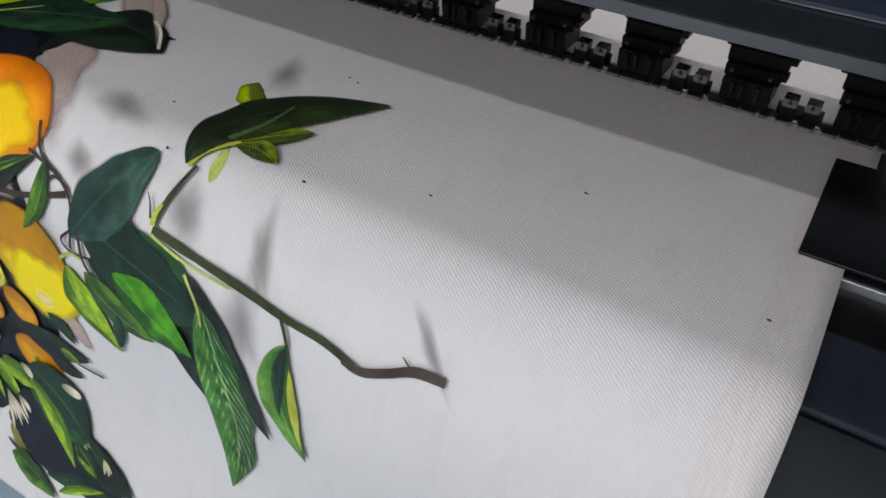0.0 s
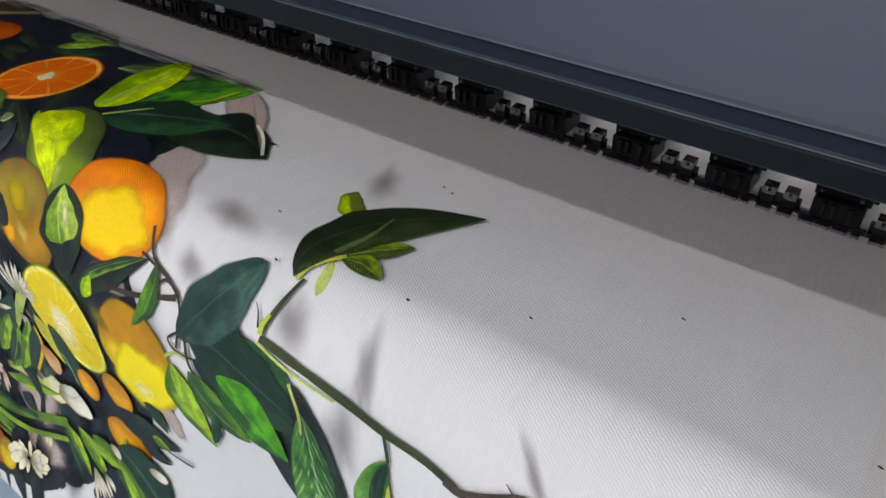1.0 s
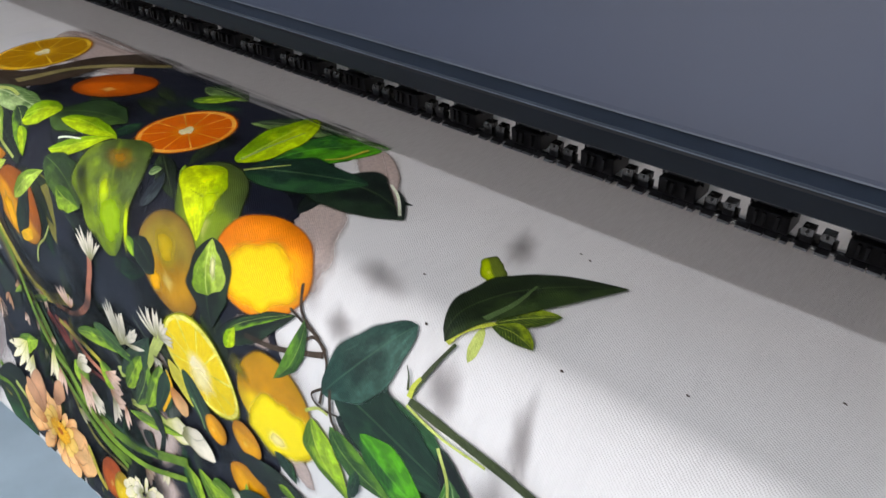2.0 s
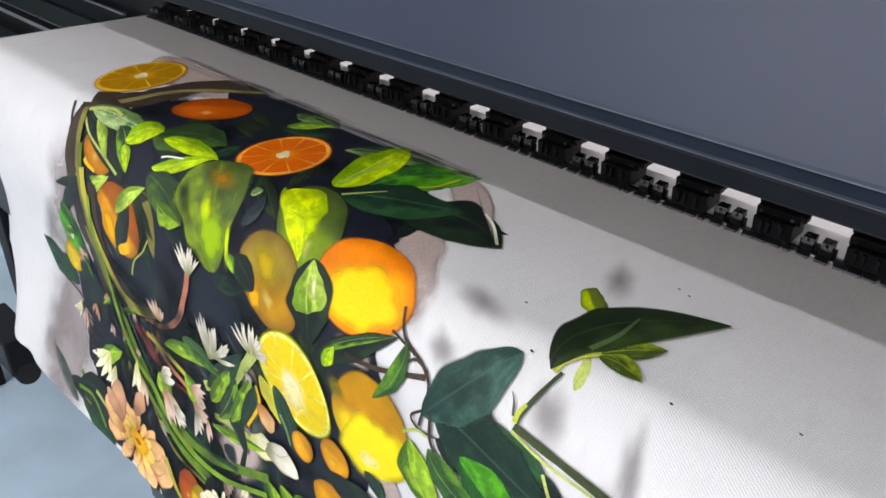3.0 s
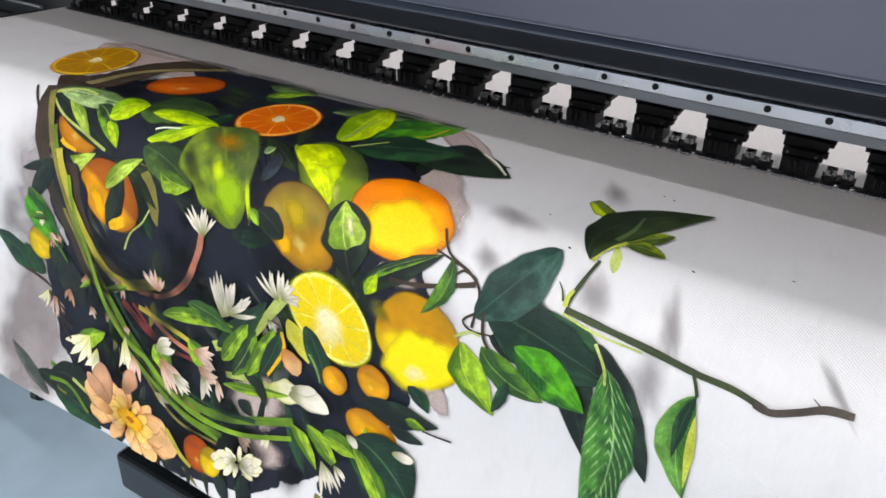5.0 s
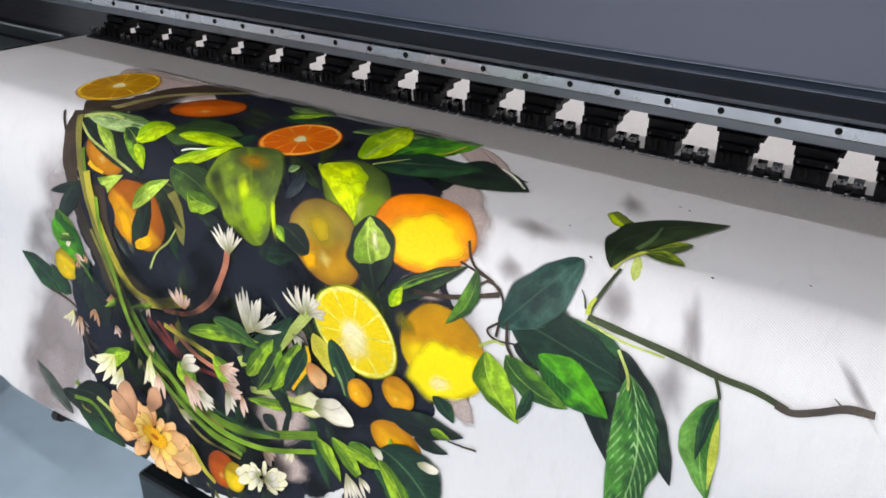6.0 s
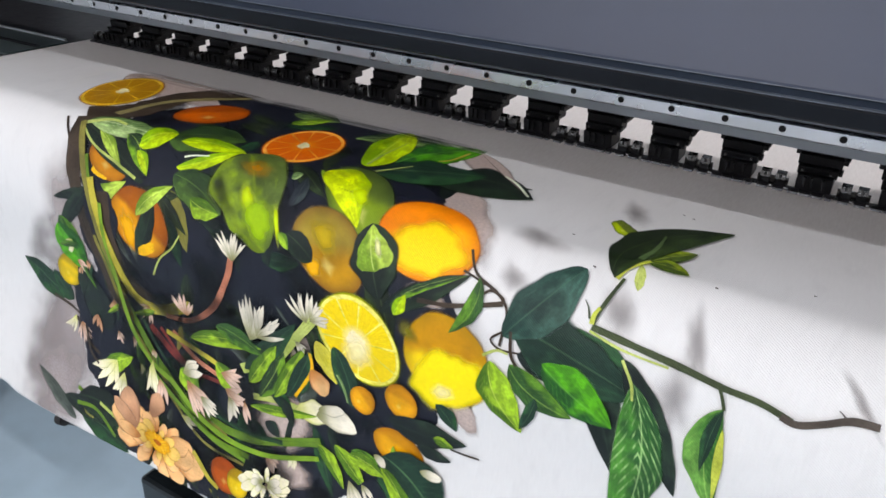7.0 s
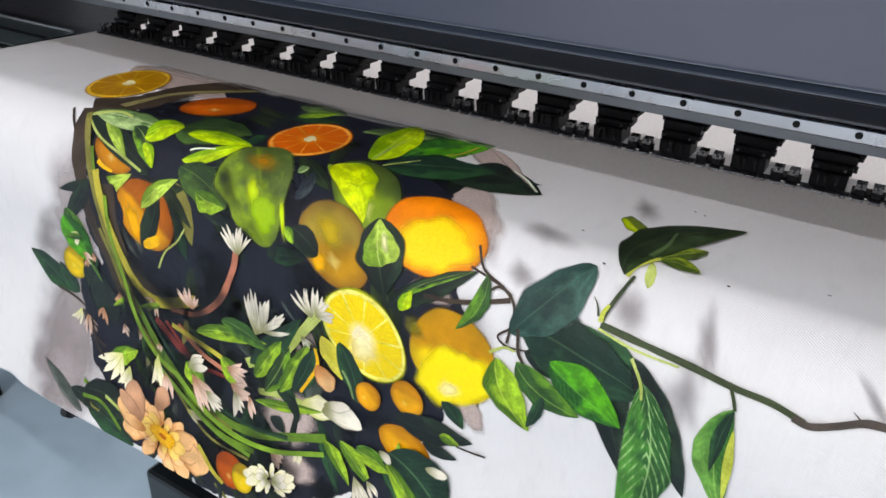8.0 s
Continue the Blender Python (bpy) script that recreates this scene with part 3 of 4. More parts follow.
SLICE_GOLD = ("rind_gold", fruit_ink((214, 160, 30), (232, 190, 40), (196, 112, 26), 0.1, 0.6), plain_ink((222, 180, 70), (232, 198, 90), (206, 156, 50)),
              ink("flesh", lin(168, 116, 22), lin(192, 138, 30), lin(222, 176, 76)), 1.0)
SLICE_RED = ("rind_red", fruit_ink((226, 124, 40), (236, 150, 56), (206, 96, 30)), plain_ink((238, 168, 84), (240, 184, 104), (226, 140, 60)),
             ink("flesh", lin(214, 92, 22), lin(228, 112, 30), lin(236, 156, 86)), 1.0)
SLICE_LEMON = ("rind_lemon", fruit_ink((176, 176, 44), (222, 212, 60), (150, 158, 44)), plain_ink((232, 222, 110), (240, 230, 140), (214, 200, 70)),
               ink("flesh", lin(226, 194, 26), lin(238, 214, 50), lin(246, 240, 196)), 1.3)

canvas = thing("printed_canvas", "white woven canvas half printed with citrus fruit and leaves", "canvas", (0, 0, 0))
part("cloth", sheet(-1.277, 0.2545, -0.63, 0.498, 0.0, 120, thick=0.0006), cloth_material(), canvas, "white woven cloth")

S_TOP, S_END, U_LEFT, U_RIGHT = -0.193, 0.4975, -1.275, 0.253
FEED = -0.004  # the print's shift towards the rollers
LAID = []


def lay(name, grids, spec, parent=None):
    """Lays printed shapes, each a grid of (u, s, x, y), on the cloth, one above those that it overlaps."""
    us = [p[0] for g in grids for row in g for p in row]
    ss = [p[1] for g in grids for row in g for p in row]
    b = (min(us), max(us), min(ss), max(ss))
    level = 1 + max([l for a, l in LAID if a[0] < b[1] and b[0] < a[1] and a[2] < b[3] and b[2] < a[3]], default=0)
    LAID.append((b, level))
    verts, faces, uvs, places = [], [], [], []
    for k, g in enumerate(grids):
        base, cols = len(verts), len(g[0])
        for row in g:
            for u, s, x, y in row:
                u, s = max(U_LEFT, min(U_RIGHT, u)), max(S_TOP, min(S_END, s + FEED))
                verts.append(surface(u, s, 0.00016 + 0.00004 * level + 0.000006 * k))
                uvs.append((x, y))
                places.append((u, s))
        for i in range(len(g) - 1):
            for j in range(cols - 1):
                q = (base + i * cols + j, base + i * cols + j + 1, base + (i + 1) * cols + j + 1, base + (i + 1) * cols + j)
                (ua, sa), (ub, sb), (uc, sc), (ud, sd) = (places[w] for w in q)
                area = (uc - ua) * (sd - sb) - (ud - ub) * (sc - sa)
                if abs(area) > 1e-9:
                    faces.append(q if area < 0 else q[::-1])
    me = bpy.data.meshes.new(name)
    me.from_pydata(verts, [], faces)
    for layer, data in (("shape", uvs), ("print", places)):
        uv = me.uv_layers.new(name=layer)
        flat = np.empty(len(me.loops), dtype=np.int32)
        me.loops.foreach_get("vertex_index", flat)
        uv.data.foreach_set("uv", np.array(data, dtype=np.float32)[flat].ravel())
    me.polygons.foreach_set("use_smooth", [True] * len(me.polygons))
    me.materials.append(ink_material(spec, min(ss) < -0.15))
    ob = new(name, me)
    ob.parent = parent or canvas
    return ob


def count(length, low=6, high=70):
    return max(low, min(high, int(length / 0.003)))


def leaf_grid(u0, s0, u1, s1, wl, wr, fat=0.85, blunt=0.8):
    du, ds = u1 - u0, s1 - s0
    length = math.hypot(du, ds)
    nu, ns = -ds / length, du / length
    rows, cols = count(length, 10), count(abs(wl - wr), 4, 40)
    seed = u0 * 31 + s0 * 17
    sway = length * 0.09 * noise.noise((seed, 1.3, 0.2))
    grid = []
    for i in range(rows + 1):
        t = i / rows
        f = math.sin(math.pi * min(1, t ** fat)) ** blunt * (1 - 0.12 * t) if 0 < i < rows else 0.012
        row = []
        for j in range(cols + 1):
            v = j / cols
            edge = 1 + 0.22 * noise.noise((t * 4.5 + seed, v * 2.0, seed)) * abs(2 * v - 1)
            w = (wr + (wl - wr) * v) * f * edge + sway * math.sin(math.pi * t)
            row.append((u0 + du * t + nu * w, s0 + ds * t + ns * w, t, 2 * j / cols - 1))
        grid.append(row)
    return grid


def leaf(u0, s0, u1, s1, wl, wr, spec, name="printed_leaf", form=(0.85, 0.8)):
    """A leaf or petal from its base to its tip; form: where it is widest and how blunt it is."""
    fat, blunt = (1.25, 0.5) if name == "printed_petal" else form
    return lay(name, [leaf_grid(u0, s0, u1, s1, wl, wr, fat, blunt)], spec)


def disc_grid(u, s, au, a_s, bu, b_s, r0=0.0, r1=1.0, t0=0.0, t1=2 * math.pi, rough=0.0, seed=0.0):
    size = max(math.hypot(au, a_s), math.hypot(bu, b_s))
    rings, turns = count(size * (r1 - r0), 3, 45), count(size * r1 * (t1 - t0), 8, 90)
    grid = []
    for i in range(rings + 1):
        row = []
        for j in range(turns + 1):
            t = t0 + (t1 - t0) * j / turns
            edge = 1 + rough * noise.noise((math.cos(t) * 1.7 + seed, math.sin(t) * 1.7, seed))
            r = (r0 + (r1 - r0) * i / rings)
            x, y = r * math.cos(t), r * math.sin(t)
            row.append((u + (au * x + bu * y) * edge, s + (a_s * x + b_s * y) * edge, x, y))
        grid.append(row)
    return grid


def blob(u, s, au, a_s, bu, b_s, spec, name="printed_fruit"):
    return lay(name, [disc_grid(u, s, au, a_s, bu, b_s, rough=0.05 if name == "printed_fruit" else 0.14 if spec == TAUPE else 0.3, seed=u * 7 + s * 3)], spec)


def citrus_slice(u, s, au, a_s, bu, b_s, kinds):
    _, rind, pith, flesh, core = kinds
    frame_of = (u, s, au, a_s, bu, b_s)
    outer = lay("printed_slice", [disc_grid(*frame_of, rough=0.03, seed=u)], rind)
    lay("pith", [disc_grid(*[v * (0.93 if i > 1 else 1) for i, v in enumerate(frame_of)])], pith, outer)
    n = 10
    for k in range(n):
        t0, t1 = 2 * math.pi * (k + 0.04) / n, 2 * math.pi * (k + 0.96) / n
        grid = disc_grid(*frame_of, 0.14, 0.85 + 0.02 * math.sin(5 * k), t0, t1)
        turned = [[(a, b, math.hypot(x, y), math.atan2(y, x)) for a, b, x, y in row] for row in grid]
        lay("segment", [turned], flesh, outer)
    lay("core", [disc_grid(*[v * (0.16 * core if i > 1 else 1) for i, v in enumerate(frame_of)], rough=0.5, seed=s)], plain_ink((240, 226, 170), (246, 238, 206), (236, 206, 120)), outer)


def stem(points, w0, w1, spec, name="printed_stem"):
    pts = [Vector((*p, 0)) for p in points]
    ext = [2 * pts[0] - pts[1], *pts, 2 * pts[-1] - pts[-2]]
    line = []
    for k in range(len(pts) - 1):
        a, b, c, d = ext[k:k + 4]
        steps = count((c - b).length, 4)
        for i in range(steps):
            t = i / steps
            line.append(0.5 * ((2 * b) + (c - a) * t + (2 * a - 5 * b + 4 * c - d) * t * t + (3 * b - a - 3 * c + d) * t ** 3))
    line.append(pts[-1])
    grid = []
    for i, p in enumerate(line):
        q = line[min(i + 1, len(line) - 1)] - line[max(i - 1, 0)]
        q.normalize()
        t = i / (len(line) - 1)
        w = (w0 + (w1 - w0) * t) / 2 * (1 + 0.16 * noise.noise((p.x * 60, p.y * 60, 0.5)))
        grid.append([(p.x - q.y * w * v, p.y + q.x * w * v, t, v) for v in (-1, -0.33, 0.33, 1)])
    return lay(name, [grid], spec)


def fan(u0, s0, u1, s1, spread, n, slim, spec):
    """A blossom of narrow petals that spread from one base."""
    du, ds = u1 - u0, s1 - s0
    rnd = random.Random(int(1000 * (u0 + 3) + 777 * s0))
    grids = []
    for k in range(n):
        a = radians(spread) * ((k + 0.5) / n - 0.5) + rnd.uniform(-0.12, 0.12)
        f = rnd.uniform(0.7, 1.08)
        c, d = math.cos(a) * f, math.sin(a) * f
        x, y = du * c - ds * d, du * d + ds * c
        w = math.hypot(x, y) * slim
        lean = rnd.uniform(-0.4, 0.4)
        grids.append(leaf_grid(u0, s0, u0 + x, s0 + y, w * (0.5 + lean), w * (lean - 0.5), 1.15))
    rnd.shuffle(grids)
    return lay("printed_blossom", grids, spec)


def petals(u, s, au, a_s, bu, b_s, rings):
    rnd = random.Random(5)
    for r0, r1, n, slim, spec in rings:
        for k in range(n):
            t = 2 * math.pi * (k + rnd.uniform(-0.2, 0.2)) / n + r1 * 3
            f = rnd.uniform(0.85, 1.08) * r1
            x, y = math.cos(t), math.sin(t)
            p = (u + (au * x + bu * y) * r0, s + (a_s * x + b_s * y) * r0)
            q = (u + (au * x + bu * y) * f, s + (a_s * x + b_s * y) * f)
            w = math.dist(p, q) * slim
            leaf(*p, *q, w, -w, spec, "printed_petal")


def great_flower(u, s, au, a_s, bu, b_s):
    petals(u, s, au, a_s, bu, b_s, [(0.3, 1.08, 10, 0.34, PEACH), (0.2, 0.8, 9, 0.38, PEACH), (0.15, 0.58, 9, 0.36, YELLOWPALE)])
    blob(u, s, au * 0.3, a_s * 0.3, bu * 0.3, b_s * 0.3, fruit_ink((222, 160, 34), (236, 182, 52), (206, 140, 40)), "printed_petal")
    petals(u, s, au, a_s, bu, b_s, [(0.05, 0.34, 14, 0.16, fruit_ink((226, 170, 40), (240, 196, 80), (200, 130, 30)))])
    blob(u, s, au * 0.09, a_s * 0.09, bu * 0.09, b_s * 0.09, plain_ink((170, 90, 20), (190, 110, 30), (130, 60, 20)), "printed_petal")


def pale_flower(u, s, au, a_s, bu, b_s):
    petals(u, s, au, a_s, bu, b_s, [(0.2, 1.0, 12, 0.24, PETAL_CREAM), (0.1, 0.6, 9, 0.3, PETAL_WHITE)])


def upper_filler():
    """Barely lit leaves in the dark ground round the upper fruit."""
    rnd = random.Random(31)
    for k in range(60):
        u, s = rnd.uniform(-0.88, -0.34), rnd.uniform(-0.13, 0.12)
        if u < -0.84 or (s < -0.06 and u < -0.72):
            continue
        a, length = rnd.uniform(-0.6, 1.6), rnd.uniform(0.03, 0.085)
        w = length * rnd.uniform(0.12, 0.25)
        leaf(u, s, u + math.cos(a) * length, s + math.sin(a) * length, w, -w, rnd.choice((LEAF_BLACK, LEAF_DARK, LEAF_BLACK, LEAF_DEEP)))


def dim_patches(seed=47, number=55, top=-0.1, edge=-0.36):
    """Soft dark patches of the pictured light and shade."""
    rnd = random.Random(seed)
    for k in range(number):
        u, s = rnd.uniform(-0.86, edge), rnd.uniform(top, 0.46)
        if u < -0.86 + 0.2 * s or u > -0.3 - 0.2 * s:
            continue
        r = rnd.uniform(0.018, 0.045)
        blob(u, s, r, 0.0, 0.0, r * rnd.uniform(0.6, 1.4), DIM, "printed_shade")


def small_blossoms():
    """Scattered little flowers and bright leaf tips along the lower stems."""
    rnd = random.Random(23)
    for k in range(16):
        t = rnd.random()
        u, s = -0.93 + 0.42 * t + rnd.uniform(-0.05, 0.09), 0.2 + 0.27 * t + rnd.uniform(-0.05, 0.06)
        if s > 0.48:
            continue
        a, length = rnd.uniform(0.3, 2.4), rnd.uniform(0.014, 0.03)
        fan(u, s, u + math.cos(a) * length, s + math.sin(a) * length, rnd.uniform(40, 110), rnd.randint(3, 6), rnd.uniform(0.2, 0.32),
            rnd.choice((PETAL_PINK, PETAL_CREAM, PETAL_WHITE, PETAL_PINK, PEACH_DULL)))
        if k % 2:
            w = length * 0.2
            leaf(u + 0.01, s + 0.005, u + 0.01 + math.cos(a + 0.6) * length * 1.6, s + 0.005 + math.sin(a + 0.6) * length * 1.6, w, -w, rnd.choice((LEAF_LIME, LEAF_MID, LIME, LEAF_DEEP)))


def filler():
    """Dim leaves and stalks between the larger ones."""
    rnd = random.Random(11)
    for k in range(150):
        u, s = rnd.uniform(-0.93, -0.36), rnd.uniform(0.06, 0.49)
        if u < -0.86 + 0.2 * (s - 0.08) or (s < 0.16 and u > -0.64) or u > -0.38 - 0.22 * (0.48 - s):
            continue
        a, length = rnd.uniform(0.2, 1.9), rnd.uniform(0.03, 0.1)
        w = length * rnd.uniform(0.06, 0.2)
        spec = rnd.choice((LEAF_DARK, LEAF_BLACK, LEAF_DEEP, LEAF_DEEP, LEAF_MID, LEAF_BLACK, LEAF_SLATE, STEM_OLIVE))
        leaf(u, s, u + math.cos(a) * length, s + math.sin(a) * length, w, -w, spec)


blob(-0.164, -0.107, 0.019, -0.005, -0.013, -0.037, SMUDGE, 'printed_shade')
blob(-0.054, 0.058, 0.014, 0.005, -0.009, -0.039, SMUDGE, 'printed_shade')
blob(0.075, 0.067, 0.013, 0.007, -0.020, -0.027, SMUDGE, 'printed_shade')
blob(-0.223, 0.002, 0.033, -0.004, -0.014, -0.022, SMUDGE, 'printed_shade')
blob(-0.124, 0.055, 0.021, 0.004, -0.004, -0.026, SMUDGE, 'printed_shade')
blob(-0.977, 0.233, 0.043, -0.008, 0.033, -0.066, SMUDGE, 'printed_shade')
blob(-0.949, 0.326, 0.055, -0.017, 0.031, -0.129, SMUDGE, 'printed_shade')
blob(-0.958, 0.414, 0.078, -0.037, 0.003, -0.085, SMUDGE, 'printed_shade')
blob(-0.291, 0.030, 0.031, -0.002, -0.020, -0.039, SMUDGE, 'printed_shade')
blob(-0.059, 0.111, 0.022, -0.006, -0.005, -0.040, SMUDGE, 'printed_shade')
blob(-0.278, 0.122, 0.042, -0.014, -0.008, -0.045, SMUDGE, 'printed_shade')
blob(-0.229, 0.052, 0.019, -0.003, -0.007, -0.019, SMUDGE, 'printed_shade')
blob(-0.325, -0.027, 0.044, 0.010, -0.059, -0.082, TAUPE, 'printed_ground')
blob(-0.362, -0.137, 0.055, 0.027, -0.030, -0.048, TAUPE, 'printed_ground')
leaf(-1.015, -0.156, -0.741, -0.191, -0.046, 0.104, TAUPE, 'printed_ground')
blob(-0.877, -0.153, 0.125, -0.014, -0.070, -0.069, TAUPE, 'printed_ground')
blob(-0.935, 0.359, 0.104, 0.000, 0.053, -0.256, WASH, 'printed_shade')
blob(-0.941, 0.435, 0.103, -0.019, -0.008, -0.109, WASH, 'printed_shade')
blob(-0.884, 0.178, 0.085, -0.008, -0.002, -0.129, WASH, 'printed_shade')
blob(-0.600, 0.013, 0.217, -0.026, -0.154, -0.159, DARK, 'printed_ground')
blob(-0.616, 0.105, 0.191, -0.019, -0.072, -0.125, DARK, 'printed_ground')
blob(-0.610, 0.212, 0.199, -0.049, -0.009, -0.127, DARK, 'printed_ground')
blob(-0.559, 0.326, 0.207, -0.032, -0.022, -0.116, DARK, 'printed_ground')
blob(-0.406, 0.050, 0.098, -0.014, -0.117, -0.169, DARK, 'printed_ground')
blob(-0.354, 0.225, 0.059, -0.003, 0.003, -0.077, DARK, 'printed_ground')
blob(-0.559, -0.119, 0.185, -0.033, -0.097, -0.124, DARK, 'printed_ground')
blob(-0.719, -0.155, 0.082, -0.013, -0.045, -0.049, DARK, 'printed_ground')
blob(-0.455, 0.347, 0.144, -0.026, -0.004, -0.078, DARK, 'printed_ground')
blob(-0.749, 0.313, 0.089, 0.002, -0.015, -0.065, DARK, 'printed_ground')
blob(-0.411, -0.054, 0.058, 0.009, -0.042, -0.064, DARK, 'printed_ground')
blob(-0.833, 0.450, 0.050, -0.002, -0.017, -0.030, DARK, 'printed_ground')
blob(-0.751, 0.073, 0.098, -0.008, -0.047, -0.063, DARK, 'printed_ground')
blob(-0.774, 0.198, 0.090, -0.012, 0.006, -0.084, DARK, 'printed_ground')
blob(-0.813, 0.353, 0.087, -0.009, -0.010, -0.068, DARK, 'printed_ground')
blob(-0.767, 0.398, 0.102, -0.010, -0.017, -0.055, DARK, 'printed_ground')
blob(-0.637, 0.432, 0.110, -0.014, -0.019, -0.060, DARK, 'printed_ground')
blob(-0.831, 0.297, 0.073, -0.012, 0.012, -0.085, DARK, 'printed_ground')
blob(-0.564, 0.434, 0.119, -0.025, -0.007, -0.046, DARK, 'printed_ground')
blob(-0.862, 0.298, 0.051, -0.008, 0.007, -0.065, DARK, 'printed_ground')
blob(-0.510, 0.339, 0.053, -0.015, -0.003, -0.044, TAUPE, 'printed_ground')
blob(-0.261, 0.214, 0.021, 0.013, -0.003, -0.029, TAUPE, 'printed_ground')
blob(-0.475, 0.227, 0.025, 0.006, 0.004, -0.034, TAUPE, 'printed_ground')
blob(-0.315, 0.097, 0.026, -0.002, -0.003, -0.014, TAUPE, 'printed_ground')
blob(-0.501, 0.406, 0.054, -0.008, -0.003, -0.023, TAUPE, 'printed_ground')
filler()
upper_filler()
dim_patches()
stem([(-0.894, 0.012), (-0.853, -0.032), (-0.844, -0.124), (-0.774, -0.196)], 0.0625, 0.0437, BARK)
stem([(-0.859, -0.010), (-0.844, -0.093), (-0.766, -0.170)], 0.0149, 0.0089, OLIVE)
stem([(-0.892, 0.013), (-0.879, 0.055), (-0.861, 0.106), (-0.841, 0.174), (-0.810, 0.281)], 0.0304, 0.0177, BARK)
stem([(-0.923, 0.021), (-0.908, 0.037), (-0.882, 0.060)], 0.0038, 0.0038, BARK)
citrus_slice(-0.941, -0.085, 0.017, -0.064, -0.056, -0.039, SLICE_GOLD)
blob(-0.756, -0.084, 0.038, -0.037, -0.030, -0.029, REDORANGE, 'printed_fruit')
citrus_slice(-0.573, -0.061, 0.032, -0.044, -0.039, -0.043, SLICE_RED)
blob(-0.386, -0.015, 0.040, 0.003, -0.025, -0.026, DARK, 'printed_ground')
blob(-0.797, 0.056, 0.048, -0.016, -0.039, -0.041, DARK, 'printed_ground')
blob(-0.812, 0.091, 0.037, -0.007, -0.013, -0.027, DARK, 'printed_ground')
leaf(-0.731, 0.012, -0.639, -0.029, 0.035, -0.052, LEAF_DULL)
leaf(-0.711, 0.010, -0.610, 0.001, 0.006, -0.027, LIME)
leaf(-0.691, 0.046, -0.614, -0.000, 0.019, -0.004, LIME)
stem([(-0.687, 0.031), (-0.677, 0.026), (-0.653, 0.020)], 0.0030, 0.0020, GLINT)
blob(-0.806, 0.061, 0.042, 0.004, -0.007, -0.028, ORANGE_DIM, 'printed_fruit')
stem([(-0.831, 0.079), (-0.820, 0.084), (-0.800, 0.087)], 0.0070, 0.0040, AMBER)
leaf(-0.884, 0.025, -0.734, 0.078, 0.010, -0.027, LEAF_INKY, form=(1.0, 0.55))
leaf(-0.848, 0.028, -0.780, 0.067, 0.003, -0.015, LIME_SOFT)
stem([(-0.884, 0.027), (-0.844, 0.049), (-0.793, 0.063), (-0.749, 0.075)], 0.0030, 0.0035, STEM_PALE)
leaf(-0.879, 0.018, -0.728, 0.013, 0.012, -0.026, LEAF_FROST)
stem([(-0.881, 0.022), (-0.844, 0.007), (-0.814, 0.009)], 0.0060, 0.0040, STEM_PALE)
leaf(-0.798, 0.022, -0.733, 0.068, 0.008, -0.022, LEAF_GLOSS)
leaf(-0.764, 0.040, -0.731, 0.068, 0.007, -0.010, LIME)
leaf(-0.768, 0.033, -0.727, -0.000, 0.019, -0.029, LIME, form=(1.0, 0.55))
leaf(-0.839, 0.114, -0.764, 0.082, 0.017, -0.009, LIME_SOFT)
blob(-0.735, 0.128, 0.054, -0.005, -0.012, -0.047, ORANGE_TALL, 'printed_fruit')
blob(-0.756, 0.144, 0.019, 0.003, -0.007, -0.033, LIGHT_AMBER, 'printed_light')
leaf(-0.711, 0.095, -0.746, 0.173, 0.015, -0.016, LEAF_INKY, form=(1.0, 0.55))
leaf(-0.741, 0.120, -0.683, 0.070, 0.008, -0.016, LIME_SOFT)
blob(-0.725, 0.162, 0.018, -0.007, -0.000, -0.009, AMBER, 'printed_light')
stem([(-0.721, 0.198), (-0.701, 0.168), (-0.677, 0.147), (-0.662, 0.126)], 0.0030, 0.0020, STEM_PALE)
leaf(-0.688, 0.055, -0.598, 0.084, 0.026, -0.024, LEAF_DULL, form=(1.0, 0.55))
leaf(-0.650, 0.077, -0.601, 0.085, 0.021, -0.009, LEAF_LIME)
leaf(-0.608, 0.000, -0.525, 0.109, 0.054, -0.056, PEAR_SKIN, form=(0.66, 0.5))
blob(-0.577, 0.018, 0.029, -0.005, -0.013, -0.014, LIGHT_OCHRE, 'printed_light')
blob(-0.565, 0.059, 0.012, -0.003, -0.018, -0.026, LIGHT_LIME, 'printed_light')
blob(-0.543, 0.076, 0.026, -0.008, -0.015, -0.030, LIGHT_GREEN, 'printed_light')
blob(-0.516, 0.073, 0.005, -0.001, -0.012, -0.027, LIGHT_LIME, 'printed_light')
blob(-0.607, 0.058, 0.022, 0.002, -0.026, -0.028, DIM, 'printed_shade')
blob(-0.562, 0.104, 0.018, 0.002, -0.006, -0.012, DIM, 'printed_shade')
leaf(-0.507, 0.051, -0.506, 0.011, 0.015, -0.007, LEAF_SLATE_DIM)
leaf(-0.525, 0.018, -0.515, 0.008, 0.006, -0.008, LEAF_FROST)
leaf(-0.502, -0.010, -0.468, 0.020, 0.004, -0.006, LEAF_LIME)
blob(-0.432, 0.014, 0.036, -0.018, -0.050, -0.055, LIME_SHADE, 'printed_fruit')
leaf(-0.493, -0.016, -0.413, 0.052, 0.015, -0.042, LIME_BRIGHT, form=(0.55, 0.8))
blob(-0.429, 0.016, 0.012, -0.005, -0.013, -0.014, LIGHT_LIME, 'printed_light')
blob(-0.440, 0.083, 0.047, -0.007, -0.026, -0.045, MANGO, 'printed_fruit')
blob(-0.449, 0.071, 0.024, -0.000, -0.014, -0.021, LIGHT_MUSTARD, 'printed_light')
blob(-0.455, 0.106, 0.014, -0.001, -0.004, -0.013, LIGHT_AMBER, 'printed_light')
